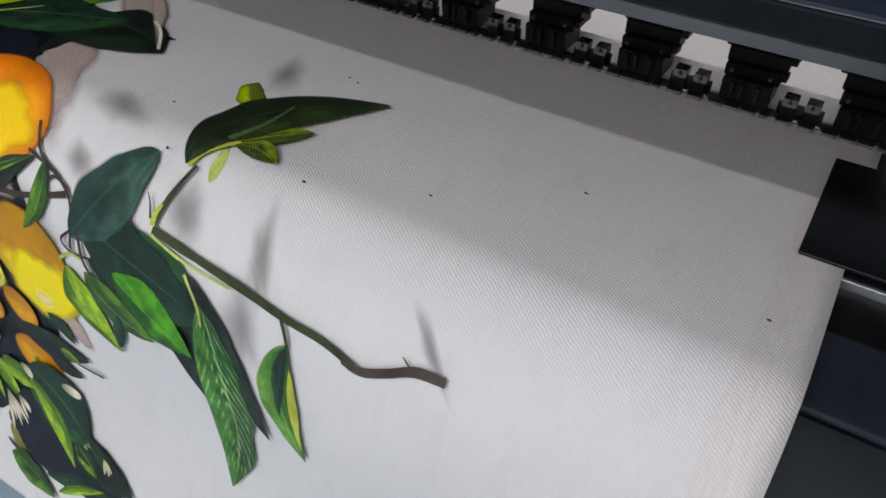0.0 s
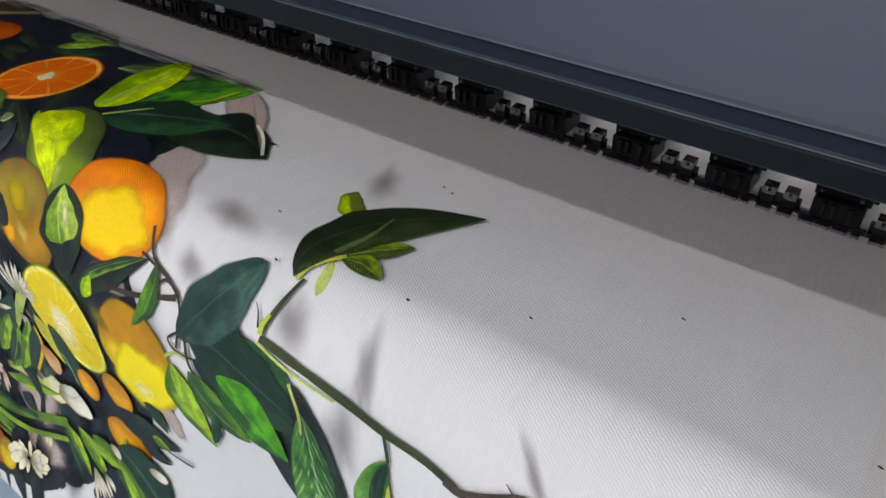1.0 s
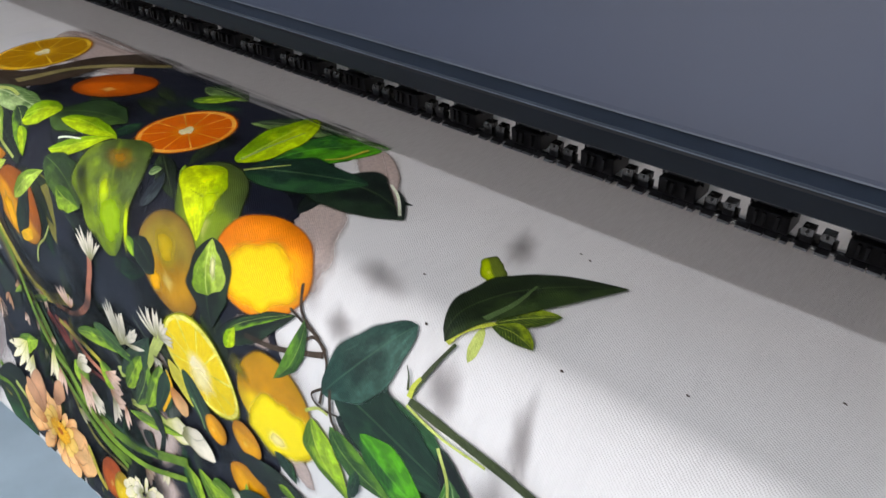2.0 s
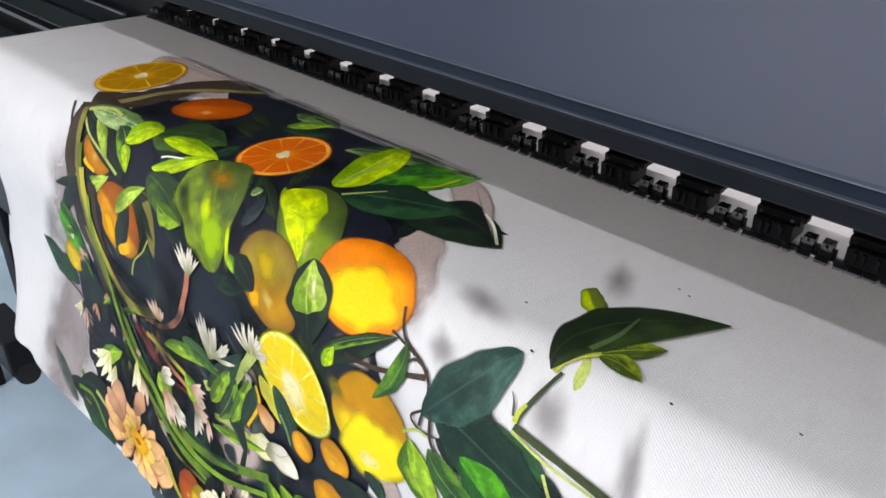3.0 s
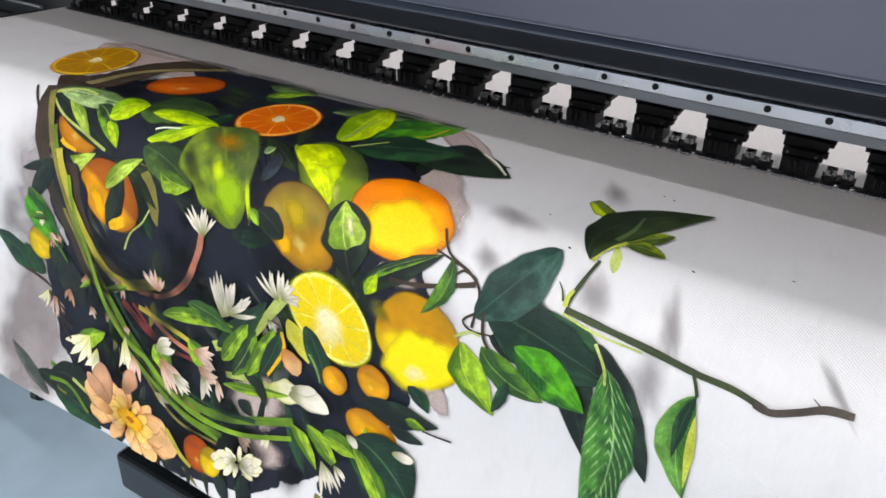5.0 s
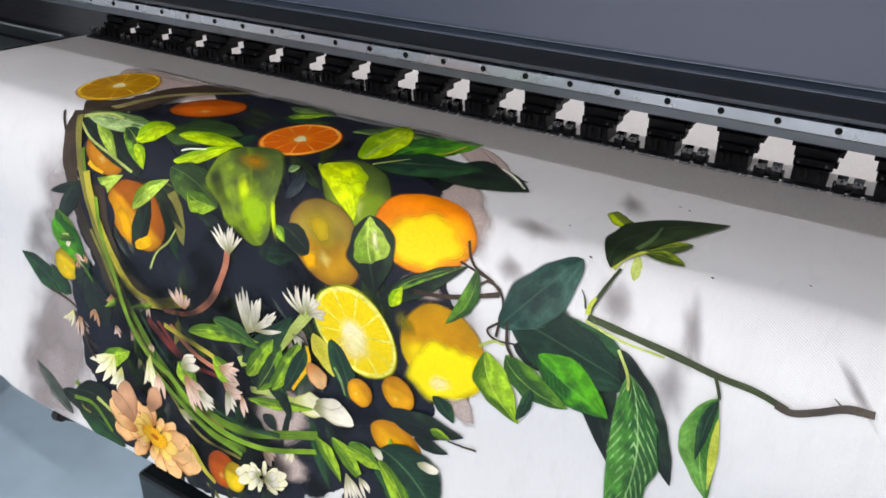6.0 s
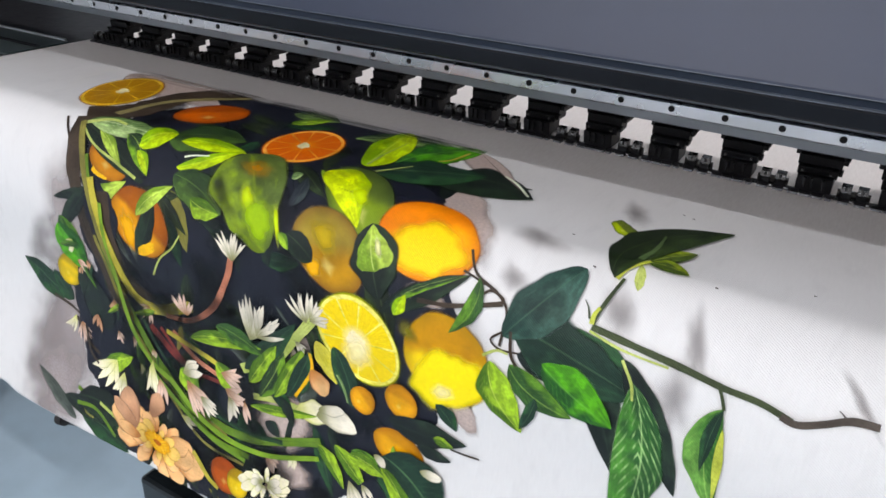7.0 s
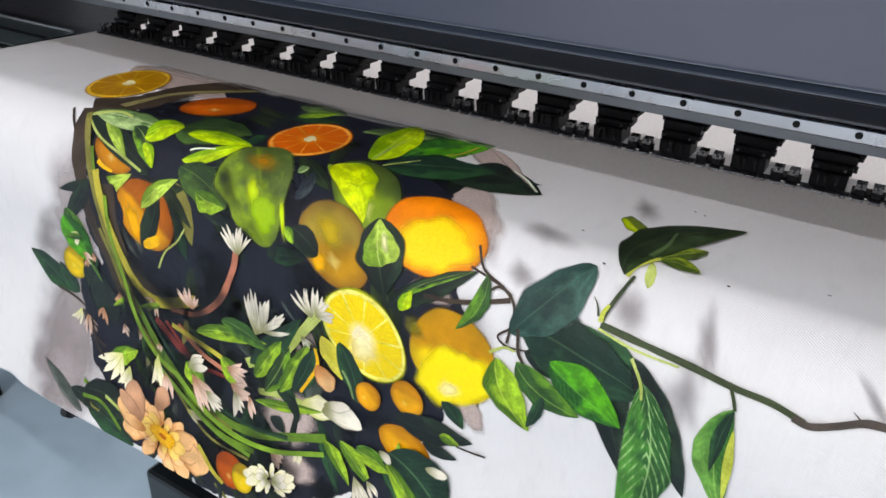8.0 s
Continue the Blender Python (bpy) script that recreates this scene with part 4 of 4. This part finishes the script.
leaf(-0.500, 0.081, -0.457, 0.101, 0.013, -0.019, LEAF_INKY, form=(1.0, 0.55))
leaf(-0.509, 0.082, -0.492, 0.097, 0.005, -0.009, LEAF_LIME)
leaf(-0.670, -0.154, -0.595, -0.160, 0.019, -0.029, LEAF_FROST_DIM)
leaf(-0.644, -0.117, -0.608, -0.162, 0.012, -0.017, LEAF_LIME)
leaf(-0.539, -0.120, -0.384, -0.176, 0.013, -0.039, LEAF_FROST_DIM)
leaf(-0.445, -0.074, -0.378, -0.181, 0.022, -0.053, LEAF_GREEN)
leaf(-0.376, -0.054, -0.267, -0.073, 0.021, -0.076, LEAF_INKY)
leaf(-0.450, -0.042, -0.337, -0.101, 0.035, -0.048, LEAF_DEEP)
stem([(-0.450, -0.041), (-0.436, -0.062), (-0.424, -0.079)], 0.0040, 0.0020, STEM_PALE)
leaf(-0.469, -0.047, -0.493, -0.177, 0.033, -0.028, LIME, form=(1.0, 0.55))
stem([(-0.471, -0.054), (-0.474, -0.095), (-0.473, -0.142)], 0.0030, 0.0015, LEAFLINE)
stem([(-0.408, -0.110), (-0.397, -0.125), (-0.391, -0.156)], 0.0030, 0.0040, STEM_GOLD)
leaf(-0.380, -0.164, -0.274, -0.072, -0.002, -0.019, TAUPE, 'printed_curl')
stem([(-0.321, -0.115), (-0.299, -0.101), (-0.274, -0.076)], 0.0030, 0.0030, GLINT)
blob(-0.330, 0.040, 0.053, -0.018, -0.032, -0.042, ORANGE_BIG, 'printed_fruit')
blob(-0.323, 0.050, 0.044, -0.013, -0.018, -0.031, LIGHT_YELLOW, 'printed_light')
leaf(-0.366, 0.117, -0.397, 0.042, 0.036, -0.033, LEAF_INKY, form=(1.2, 0.7))
leaf(-0.376, 0.089, -0.396, 0.043, 0.026, -0.022, LIME_SOFT, form=(0.5, 0.8))
blob(-0.380, 0.064, 0.006, 0.001, -0.007, -0.013, LIGHT_PALE, 'printed_light')
leaf(-0.362, 0.128, -0.270, 0.063, 0.009, -0.020, LEAF_INKY)
leaf(-0.352, 0.118, -0.273, 0.064, -0.004, -0.015, LEAF_GLOSS)
leaf(-0.347, 0.126, -0.335, 0.101, 0.008, -0.008, LIME)
blob(-0.281, 0.158, 0.051, -0.012, -0.013, -0.053, LEMON_BIG, 'printed_fruit')
blob(-0.281, 0.182, 0.049, -0.022, -0.001, -0.043, LIGHT_LEMON, 'printed_light')
blob(-0.284, 0.197, 0.018, -0.008, -0.001, -0.015, LIGHT_PALE, 'printed_light')
blob(-0.327, 0.139, 0.015, 0.001, -0.004, -0.016, LIGHT_OLIVE, 'printed_light')

citrus_slice(-0.391, 0.175, 0.056, -0.008, -0.016, -0.056, SLICE_LEMON)
blob(-0.392, 0.191, 0.026, -0.008, -0.003, -0.027, LIGHT_PALE, 'printed_light')
leaf(-0.450, 0.196, -0.425, 0.249, 0.017, -0.014, PEEL)
leaf(-0.424, 0.194, -0.401, 0.271, 0.019, -0.018, LEAF_DEEP, form=(1.0, 0.55))
stem([(-0.423, 0.234), (-0.415, 0.248), (-0.409, 0.268)], 0.0050, 0.0030, LEAF_FROST)
blob(-0.388, 0.255, 0.013, 0.013, 0.013, -0.015, KUMQUAT, 'printed_fruit')
blob(-0.336, 0.234, 0.022, 0.003, 0.003, -0.024, KUMQUAT, 'printed_fruit')
blob(-0.339, 0.302, 0.035, 0.010, 0.011, -0.023, KUMQUAT, 'printed_fruit')
leaf(-0.847, 0.110, -0.909, 0.135, 0.005, -0.011, LEAF_BLACK)
leaf(-0.835, 0.104, -0.906, 0.184, 0.012, -0.018, LEAF_BLACK)
leaf(-0.900, 0.160, -0.872, 0.240, -0.027, 0.024, LEAF_MID)
leaf(-0.933, 0.303, -1.024, 0.263, -0.028, 0.022, LEAF_DEEP)
leaf(-0.913, 0.301, -0.953, 0.263, -0.024, 0.016, LEAF_DEEP)
blob(-0.908, 0.249, 0.027, 0.008, 0.017, -0.028, YELLOWBUD, 'printed_fruit')
leaf(-0.868, 0.300, -0.876, 0.221, -0.031, 0.023, LEAF_BLACK)
leaf(-0.832, 0.324, -0.864, 0.244, -0.038, 0.030, LEAF_BLACK)
leaf(-0.897, 0.490, -0.997, 0.436, -0.015, 0.013, LEAF_SLATE)
stem([(-0.960, 0.307), (-0.921, 0.313), (-0.902, 0.320)], 0.0054, 0.0040, BARK)
stem([(-0.909, 0.327), (-0.882, 0.359), (-0.858, 0.370)], 0.0064, 0.0051, BARK)
blob(-0.811, 0.138, 0.032, -0.005, -0.006, -0.047, DARK, 'printed_ground')
blob(-0.822, 0.466, 0.072, 0.004, -0.017, -0.032, DARK, 'printed_ground')
leaf(-0.888, 0.471, -0.780, 0.499, 0.023, -0.026, LEAF_DEEP)
leaf(-0.927, 0.461, -0.834, 0.477, 0.013, -0.018, LEAF_INKY)
stem([(-0.814, 0.106), (-0.801, 0.174), (-0.774, 0.229), (-0.715, 0.252)], 0.0400, 0.0200, BARK)
stem([(-0.796, 0.217), (-0.754, 0.247), (-0.700, 0.251)], 0.0300, 0.0120, BARK)
leaf(-0.908, 0.173, -0.870, 0.242, 0.038, -0.033, LEAF_GREEN)
stem([(-0.747, 0.286), (-0.702, 0.316), (-0.655, 0.335)], 0.0120, 0.0080, STEM_RED)
stem([(-0.727, 0.282), (-0.676, 0.325), (-0.619, 0.327)], 0.0060, 0.0060, STEM_RED)
stem([(-0.849, 0.065), (-0.822, 0.128), (-0.805, 0.226), (-0.765, 0.301), (-0.714, 0.352), (-0.644, 0.384), (-0.561, 0.385), (-0.447, 0.342)], 0.0108, 0.0120, STEM_LIME)
stem([(-0.767, 0.267), (-0.726, 0.322), (-0.657, 0.368), (-0.572, 0.378), (-0.506, 0.368)], 0.0064, 0.0074, LEAF_DEEP)
stem([(-0.828, 0.170), (-0.802, 0.265), (-0.754, 0.332), (-0.688, 0.376), (-0.600, 0.400)], 0.0068, 0.0082, STEM_OLIVE)
stem([(-0.886, 0.022), (-0.851, 0.073), (-0.825, 0.136), (-0.809, 0.200), (-0.781, 0.289)], 0.0097, 0.0097, STEM_OLIVE)
stem([(-0.830, 0.091), (-0.806, 0.164), (-0.779, 0.235), (-0.732, 0.254), (-0.657, 0.225)], 0.0136, 0.0163, STEM_GOLD)
stem([(-0.710, 0.257), (-0.661, 0.247), (-0.614, 0.209), (-0.582, 0.157), (-0.574, 0.125)], 0.0076, 0.0091, STEM_PINK)
stem([(-0.701, 0.278), (-0.660, 0.306), (-0.608, 0.320), (-0.567, 0.349)], 0.0091, 0.0057, STEM_PINK)
stem([(-0.713, 0.360), (-0.631, 0.409), (-0.558, 0.411)], 0.0087, 0.0076, STEM_LIME)
stem([(-0.723, 0.372), (-0.644, 0.422), (-0.565, 0.426)], 0.0040, 0.0040, STEM_OLIVE)
stem([(-0.900, 0.438), (-0.858, 0.450), (-0.803, 0.469)], 0.0072, 0.0072, STEM_LIME)
stem([(-0.848, 0.435), (-0.814, 0.447), (-0.778, 0.459)], 0.0072, 0.0072, STEM_LIME)
stem([(-0.883, 0.460), (-0.877, 0.471), (-0.860, 0.474)], 0.0038, 0.0038, STEM_OLIVE)
stem([(-0.713, 0.282), (-0.681, 0.288), (-0.619, 0.300), (-0.583, 0.319)], 0.0080, 0.0080, STEM_GOLD)
stem([(-0.559, 0.322), (-0.512, 0.311), (-0.471, 0.310)], 0.0082, 0.0099, STEM_PALE)

leaf(-0.531, 0.299, -0.493, 0.323, -0.018, 0.010, LEAF_DEEP)
leaf(-0.537, 0.350, -0.512, 0.363, -0.012, 0.009, LEAF_BLACK)


fan(-0.686, 0.401, -0.652, 0.409, 50, 4, 0.25, PETAL_CREAM)

fan(-0.531, 0.395, -0.510, 0.410, 70, 6, 0.3, PETAL_PINK)
fan(-0.486, 0.376, -0.488, 0.397, 80, 5, 0.3, PETAL_CREAM)
small_blossoms()
dim_patches(59, 60, 0.2, -0.5)
stem([(-0.809, 0.120), (-0.803, 0.219), (-0.787, 0.294), (-0.751, 0.339), (-0.703, 0.359)], 0.0070, 0.0080, STEM_BRIGHT)
stem([(-0.710, 0.355), (-0.657, 0.388), (-0.597, 0.402), (-0.527, 0.395), (-0.447, 0.364)], 0.0090, 0.0060, STEM_BRIGHT)
stem([(-0.751, 0.352), (-0.695, 0.384), (-0.629, 0.411), (-0.563, 0.419)], 0.0070, 0.0060, STEM_LIME)
stem([(-0.577, 0.288), (-0.525, 0.257), (-0.477, 0.200), (-0.446, 0.160)], 0.0140, 0.0120, STEM_PALE)
leaf(-0.572, 0.286, -0.478, 0.183, 0.017, -0.016, LEAF_DEEP)
leaf(-0.565, 0.303, -0.515, 0.230, 0.015, -0.015, LEAF_LIME)
leaf(-0.548, 0.318, -0.503, 0.235, 0.016, -0.013, LEAF_GLOSS)
leaf(-0.523, 0.308, -0.469, 0.215, 0.016, -0.010, LEAF_LIME)
leaf(-0.503, 0.298, -0.459, 0.213, 0.022, -0.007, LEAF_DEEP)
stem([(-0.462, 0.219), (-0.462, 0.246), (-0.489, 0.293)], 0.0050, 0.0040, AMBER)
leaf(-0.666, 0.275, -0.540, 0.245, 0.009, -0.019, LEAF_LIME)
leaf(-0.616, 0.239, -0.540, 0.255, 0.011, -0.023, LEAF_MID)
fan(-0.572, 0.133, -0.581, 0.098, 105, 13, 0.148, PETAL_WHITE)
fan(-0.667, 0.242, -0.671, 0.209, 95, 10, 0.178, PETAL_PINK)
fan(-0.558, 0.238, -0.540, 0.170, 60, 9, 0.126, PETAL_WHITE)
fan(-0.546, 0.229, -0.514, 0.184, 70, 7, 0.163, PETAL_WHITE)
fan(-0.461, 0.176, -0.474, 0.141, 80, 10, 0.148, PETAL_WHITE)
fan(-0.456, 0.172, -0.431, 0.151, 90, 9, 0.185, PETAL_WHITE)
fan(-0.482, 0.209, -0.471, 0.223, 80, 7, 0.185, PETAL_WHITE)
leaf(-0.846, 0.386, -0.785, 0.349, 0.018, -0.015, LEAF_LIME)
fan(-0.817, 0.365, -0.846, 0.411, 80, 7, 0.252, PETAL_CREAM)
fan(-0.801, 0.379, -0.813, 0.423, 50, 4, 0.3, PETAL_CREAM)
fan(-0.744, 0.339, -0.737, 0.395, 46, 7, 0.207, PETAL_CREAM)
fan(-0.730, 0.363, -0.720, 0.404, 24, 3, 0.25, PETAL_PINK)
leaf(-0.689, 0.330, -0.654, 0.360, 0.021, -0.020, LEAF_LIME)
fan(-0.685, 0.337, -0.652, 0.316, 60, 3, 0.4, PETAL_WHITE)
fan(-0.678, 0.345, -0.639, 0.383, 60, 9, 0.192, PETAL_PINK)
fan(-0.652, 0.359, -0.619, 0.378, 60, 7, 0.192, PETAL_WHITE)
leaf(-0.623, 0.297, -0.583, 0.332, 0.019, -0.019, LEAF_LIME)
fan(-0.615, 0.309, -0.573, 0.313, 70, 7, 0.252, PETAL_PINK)
fan(-0.607, 0.330, -0.571, 0.337, 60, 4, 0.36, PETAL_PINK)
fan(-0.601, 0.339, -0.586, 0.373, 70, 4, 0.32, PETAL_WHITE)
fan(-0.573, 0.336, -0.561, 0.366, 34, 2, 0.3, PETAL_PINK)
fan(-0.898, 0.331, -0.885, 0.364, 90, 10, 0.148, PETAL_PINK)
fan(-0.911, 0.325, -0.928, 0.358, 50, 4, 0.2, PETAL_CREAM)
stem([(-0.885, 0.332), (-0.875, 0.369), (-0.856, 0.384)], 0.0050, 0.0040, BARK)
leaf(-0.895, 0.449, -0.775, 0.461, 0.028, -0.032, LEAF_INKY)
stem([(-0.895, 0.460), (-0.853, 0.457), (-0.807, 0.484)], 0.0060, 0.0050, STEM_LIME)
stem([(-0.847, 0.444), (-0.814, 0.454), (-0.776, 0.468)], 0.0050, 0.0050, STEM_PALE)
leaf(-0.462, 0.242, -0.443, 0.274, 0.016, -0.019, PEACH, 'printed_petal')
leaf(-0.488, 0.314, -0.432, 0.300, 0.016, -0.022, PETAL_CREAM, 'printed_petal')
leaf(-0.456, 0.306, -0.395, 0.304, 0.009, -0.026, PETAL_WHITE, 'printed_petal')
leaf(-0.453, 0.296, -0.414, 0.283, 0.008, -0.010, PETAL_WHITE, 'printed_petal')
leaf(-0.563, 0.337, -0.453, 0.307, 0.007, -0.009, LEAF_LIME)
leaf(-0.514, 0.304, -0.490, 0.338, 0.008, -0.012, LEAF_INKY)
great_flower(-0.723, 0.459, 0.079, -0.007, -0.035, -0.042)
leaf(-0.769, 0.456, -0.793, 0.397, -0.025, 0.021, PEACH_DULL, 'printed_petal')
leaf(-0.739, 0.426, -0.729, 0.385, -0.015, 0.019, PEACH_DULL, 'printed_petal')
leaf(-0.765, 0.450, -0.818, 0.422, -0.014, 0.011, PEACH_DULL, 'printed_petal')
leaf(-0.756, 0.463, -0.804, 0.456, -0.012, 0.010, PEACH, 'printed_petal')
stem([(-0.656, 0.444), (-0.624, 0.468), (-0.601, 0.476)], 0.0064, 0.0064, STEM_GOLD)
blob(-0.593, 0.453, 0.028, -0.002, -0.007, -0.024, REDORANGE, 'printed_fruit')
blob(-0.570, 0.454, 0.020, -0.002, -0.004, -0.020, YELLOWBUD, 'printed_fruit')
pale_flower(-0.524, 0.434, 0.045, -0.014, -0.009, -0.020)
leaf(-0.451, 0.345, -0.405, 0.386, -0.014, 0.008, LEAF_LIME)
leaf(-0.426, 0.334, -0.373, 0.374, -0.012, 0.014, LEAF_LIME)
leaf(-0.401, 0.331, -0.346, 0.344, -0.014, 0.011, LEAF_MID)
leaf(-0.387, 0.341, -0.370, 0.348, -0.006, 0.006, LIME)
leaf(-0.333, 0.355, -0.344, 0.298, -0.011, 0.007, LEAF_LIME)
leaf(-0.343, 0.307, -0.274, 0.329, -0.017, 0.035, LEAF_DEEP)
leaf(-0.353, 0.264, -0.253, 0.256, -0.014, 0.025, LEAF_BLACK)
leaf(-0.294, 0.264, -0.268, 0.266, -0.008, 0.007, LEAF_LIME)
leaf(-0.314, 0.284, -0.270, 0.286, -0.010, 0.009, LEAF_BLACK)
leaf(-0.292, 0.217, -0.266, 0.243, -0.016, 0.008, LEAF_DEEP)
blob(-0.343, 0.396, 0.055, -0.010, -0.010, -0.044, DARK, 'printed_ground')
blob(-0.297, 0.420, 0.052, -0.015, -0.025, -0.021, DARK, 'printed_ground')
leaf(-0.304, 0.378, -0.218, 0.404, 0.031, -0.028, LEAF_INKY)
leaf(-0.296, 0.384, -0.266, 0.409, 0.010, -0.016, LEAF_GLOSS)
leaf(-0.279, 0.363, -0.245, 0.396, 0.008, -0.013, LEAF_DEEP)
leaf(-0.396, 0.448, -0.326, 0.469, 0.013, -0.023, LEAF_MID)
leaf(-0.339, 0.445, -0.248, 0.422, 0.008, -0.013, LEAF_DEEP)
leaf(-0.321, 0.458, -0.256, 0.421, 0.005, -0.008, LEAF_LIME)
fan(-0.287, 0.365, -0.273, 0.378, 60, 5, 0.25, LEAF_FROST)
fan(-0.256, 0.378, -0.248, 0.400, 50, 4, 0.25, PETAL_CREAM)
leaf(-0.358, 0.319, -0.278, 0.372, 0.045, -0.054, LEAF_DEEP, form=(1.0, 0.55))
leaf(-0.358, 0.333, -0.297, 0.413, 0.007, -0.022, LEAF_LIME)
fan(-0.400, 0.371, -0.377, 0.412, 40, 7, 0.148, PETAL_WHITE)
fan(-0.381, 0.368, -0.363, 0.386, 50, 4, 0.22, PETAL_WHITE)
leaf(-0.404, 0.337, -0.351, 0.345, 0.011, -0.015, LEAF_LIME)
stem([(-0.272, 0.269), (-0.254, 0.268), (-0.237, 0.266)], 0.0024, 0.0024, BARK)
leaf(-0.369, 0.321, -0.352, 0.332, -0.008, 0.006, PETAL_WHITE, 'printed_petal')
leaf(-0.307, 0.315, -0.278, 0.313, -0.007, 0.009, PETAL_WHITE, 'printed_petal')
stem([(-0.279, 0.038), (-0.265, 0.059), (-0.238, 0.071), (-0.224, 0.086), (-0.225, 0.119)], 0.0028, 0.0028, BARK)
stem([(-0.279, 0.060), (-0.262, 0.064), (-0.240, 0.069)], 0.0024, 0.0024, BARK)
stem([(-0.252, 0.075), (-0.244, 0.070), (-0.230, 0.076), (-0.250, 0.085)], 0.0027, 0.0027, BARK)
stem([(-0.321, 0.102), (-0.282, 0.096), (-0.230, 0.079)], 0.0049, 0.0049, BARK)
stem([(-0.224, 0.104), (-0.235, 0.115), (-0.224, 0.122), (-0.201, 0.119)], 0.0025, 0.0019, BARK)
stem([(-0.241, 0.134), (-0.227, 0.124), (-0.215, 0.124)], 0.0030, 0.0024, STEM_PALE)
leaf(-0.260, 0.062, -0.281, 0.124, 0.001, -0.019, LEAF_MID)
leaf(-0.158, 0.104, -0.100, 0.217, -0.036, 0.006, LEAF_BLACK)
leaf(-0.206, 0.121, -0.111, 0.121, -0.018, 0.021, LEAF_BLACK)
leaf(-0.099, 0.101, -0.212, 0.098, 0.027, -0.021, LEAF_DEEP)
leaf(-0.212, 0.099, -0.094, 0.123, 0.029, -0.042, LEAF_SHADE, form=(0.9, 0.6))
leaf(-0.223, 0.108, -0.165, 0.024, 0.028, -0.029, LEAF_TEAL, form=(1.05, 0.62))
leaf(-0.180, 0.121, -0.106, 0.160, -0.023, 0.025, LEAF_GREEN)
leaf(-0.212, 0.133, -0.144, 0.166, -0.010, 0.028, LEAF_MID)
leaf(-0.233, 0.137, -0.193, 0.208, -0.019, 0.027, LEAF_LIME)
leaf(-0.181, 0.159, -0.196, 0.204, 0.005, -0.009, LEAF_DEEP)
stem([(-0.216, 0.101), (-0.212, 0.123), (-0.205, 0.133)], 0.0034, 0.0034, BARK)
leaf(-0.107, 0.091, -0.042, 0.209, -0.020, 0.014, LEAF_BLACK)
leaf(-0.096, 0.109, -0.094, 0.306, 0.010, -0.044, LEAF_VEINED)
stem([(-0.109, 0.092), (-0.097, 0.110), (-0.093, 0.125)], 0.0029, 0.0023, STEM_PALE)
leaf(-0.020, 0.104, -0.009, 0.209, 0.031, -0.004, LEAF_CURL)
leaf(-0.019, 0.105, -0.026, 0.168, 0.010, -0.002, LEAF_DEEP)
leaf(-0.016, 0.121, -0.011, 0.196, 0.004, -0.004, YELLOWGREEN)
stem([(-0.143, 0.073), (-0.108, 0.077), (-0.061, 0.082), (-0.025, 0.087), (0.005, 0.089), (0.031, 0.095)], 0.0066, 0.0051, TWIG_GREEN)
stem([(-0.144, 0.077), (-0.111, 0.084), (-0.070, 0.086)], 0.0025, 0.0020, STEM_PALE)
stem([(0.022, 0.094), (0.035, 0.096), (0.052, 0.089), (0.070, 0.080), (0.089, 0.078)], 0.0058, 0.0063, TWIG_BARK)
stem([(0.066, 0.079), (0.060, 0.075)], 0.0013, 0.0007, TWIG_BARK)
stem([(-0.029, 0.084), (-0.023, 0.095), (-0.019, 0.105)], 0.0030, 0.0025, TWIG_GREEN)
stem([(-0.143, 0.071), (-0.141, 0.060), (-0.130, 0.023)], 0.0046, 0.0031, TWIG_GREEN)
stem([(-0.144, 0.071), (-0.144, 0.063), (-0.141, 0.055)], 0.0051, 0.0031, YELLOWGREEN)
stem([(-0.147, 0.067), (-0.151, 0.058), (-0.156, 0.052)], 0.0022, 0.0007, TWIG_GREEN)
leaf(-0.116, 0.030, -0.123, -0.001, -0.004, 0.006, STEM_PALE, 'printed_bud')
stem([(-0.137, 0.025), (-0.132, 0.012), (-0.115, -0.007)], 0.0057, 0.0045, YELLOWGREEN)
leaf(-0.117, -0.006, -0.084, -0.044, -0.018, 0.010, LEAF_PALE_EDGE)
leaf(-0.117, -0.002, -0.080, 0.001, -0.017, 0.005, LEAF_PALE_EDGE)
blob(-0.162, -0.064, 0.016, 0.005, -0.004, -0.017, OLIVE_LIME, 'printed_leaf')
leaf(-0.139, 0.025, -0.064, -0.108, 0.004, -0.052, LEAF_OLIVE, form=(0.82, 0.78))
stem([(-0.126, -0.005), (-0.120, -0.033), (-0.120, -0.065)], 0.0060, 0.0020, LEAFSHINE)
blob(0.2275, -0.036, 0.0016, 0.0006, -0.0004, 0.0009, BARK, 'printed_speck')
blob(-0.199, -0.023, 0.0016, 0.0006, -0.0004, 0.0009, BARK, 'printed_speck')
blob(-0.121, -0.132, 0.0016, 0.0006, -0.0004, 0.0009, BARK, 'printed_speck')
blob(-0.11, -0.128, 0.0016, 0.0006, -0.0004, 0.0009, BARK, 'printed_speck')
blob(-0.055, 0.003, 0.0016, 0.0006, -0.0004, 0.0009, BARK, 'printed_speck')
blob(0.02, -0.03, 0.0016, 0.0006, -0.0004, 0.0009, BARK, 'printed_speck')
blob(-0.16, 0.02, 0.0016, 0.0006, -0.0004, 0.0009, BARK, 'printed_speck')
blob(0.1, -0.09, 0.0016, 0.0006, -0.0004, 0.0009, BARK, 'printed_speck')
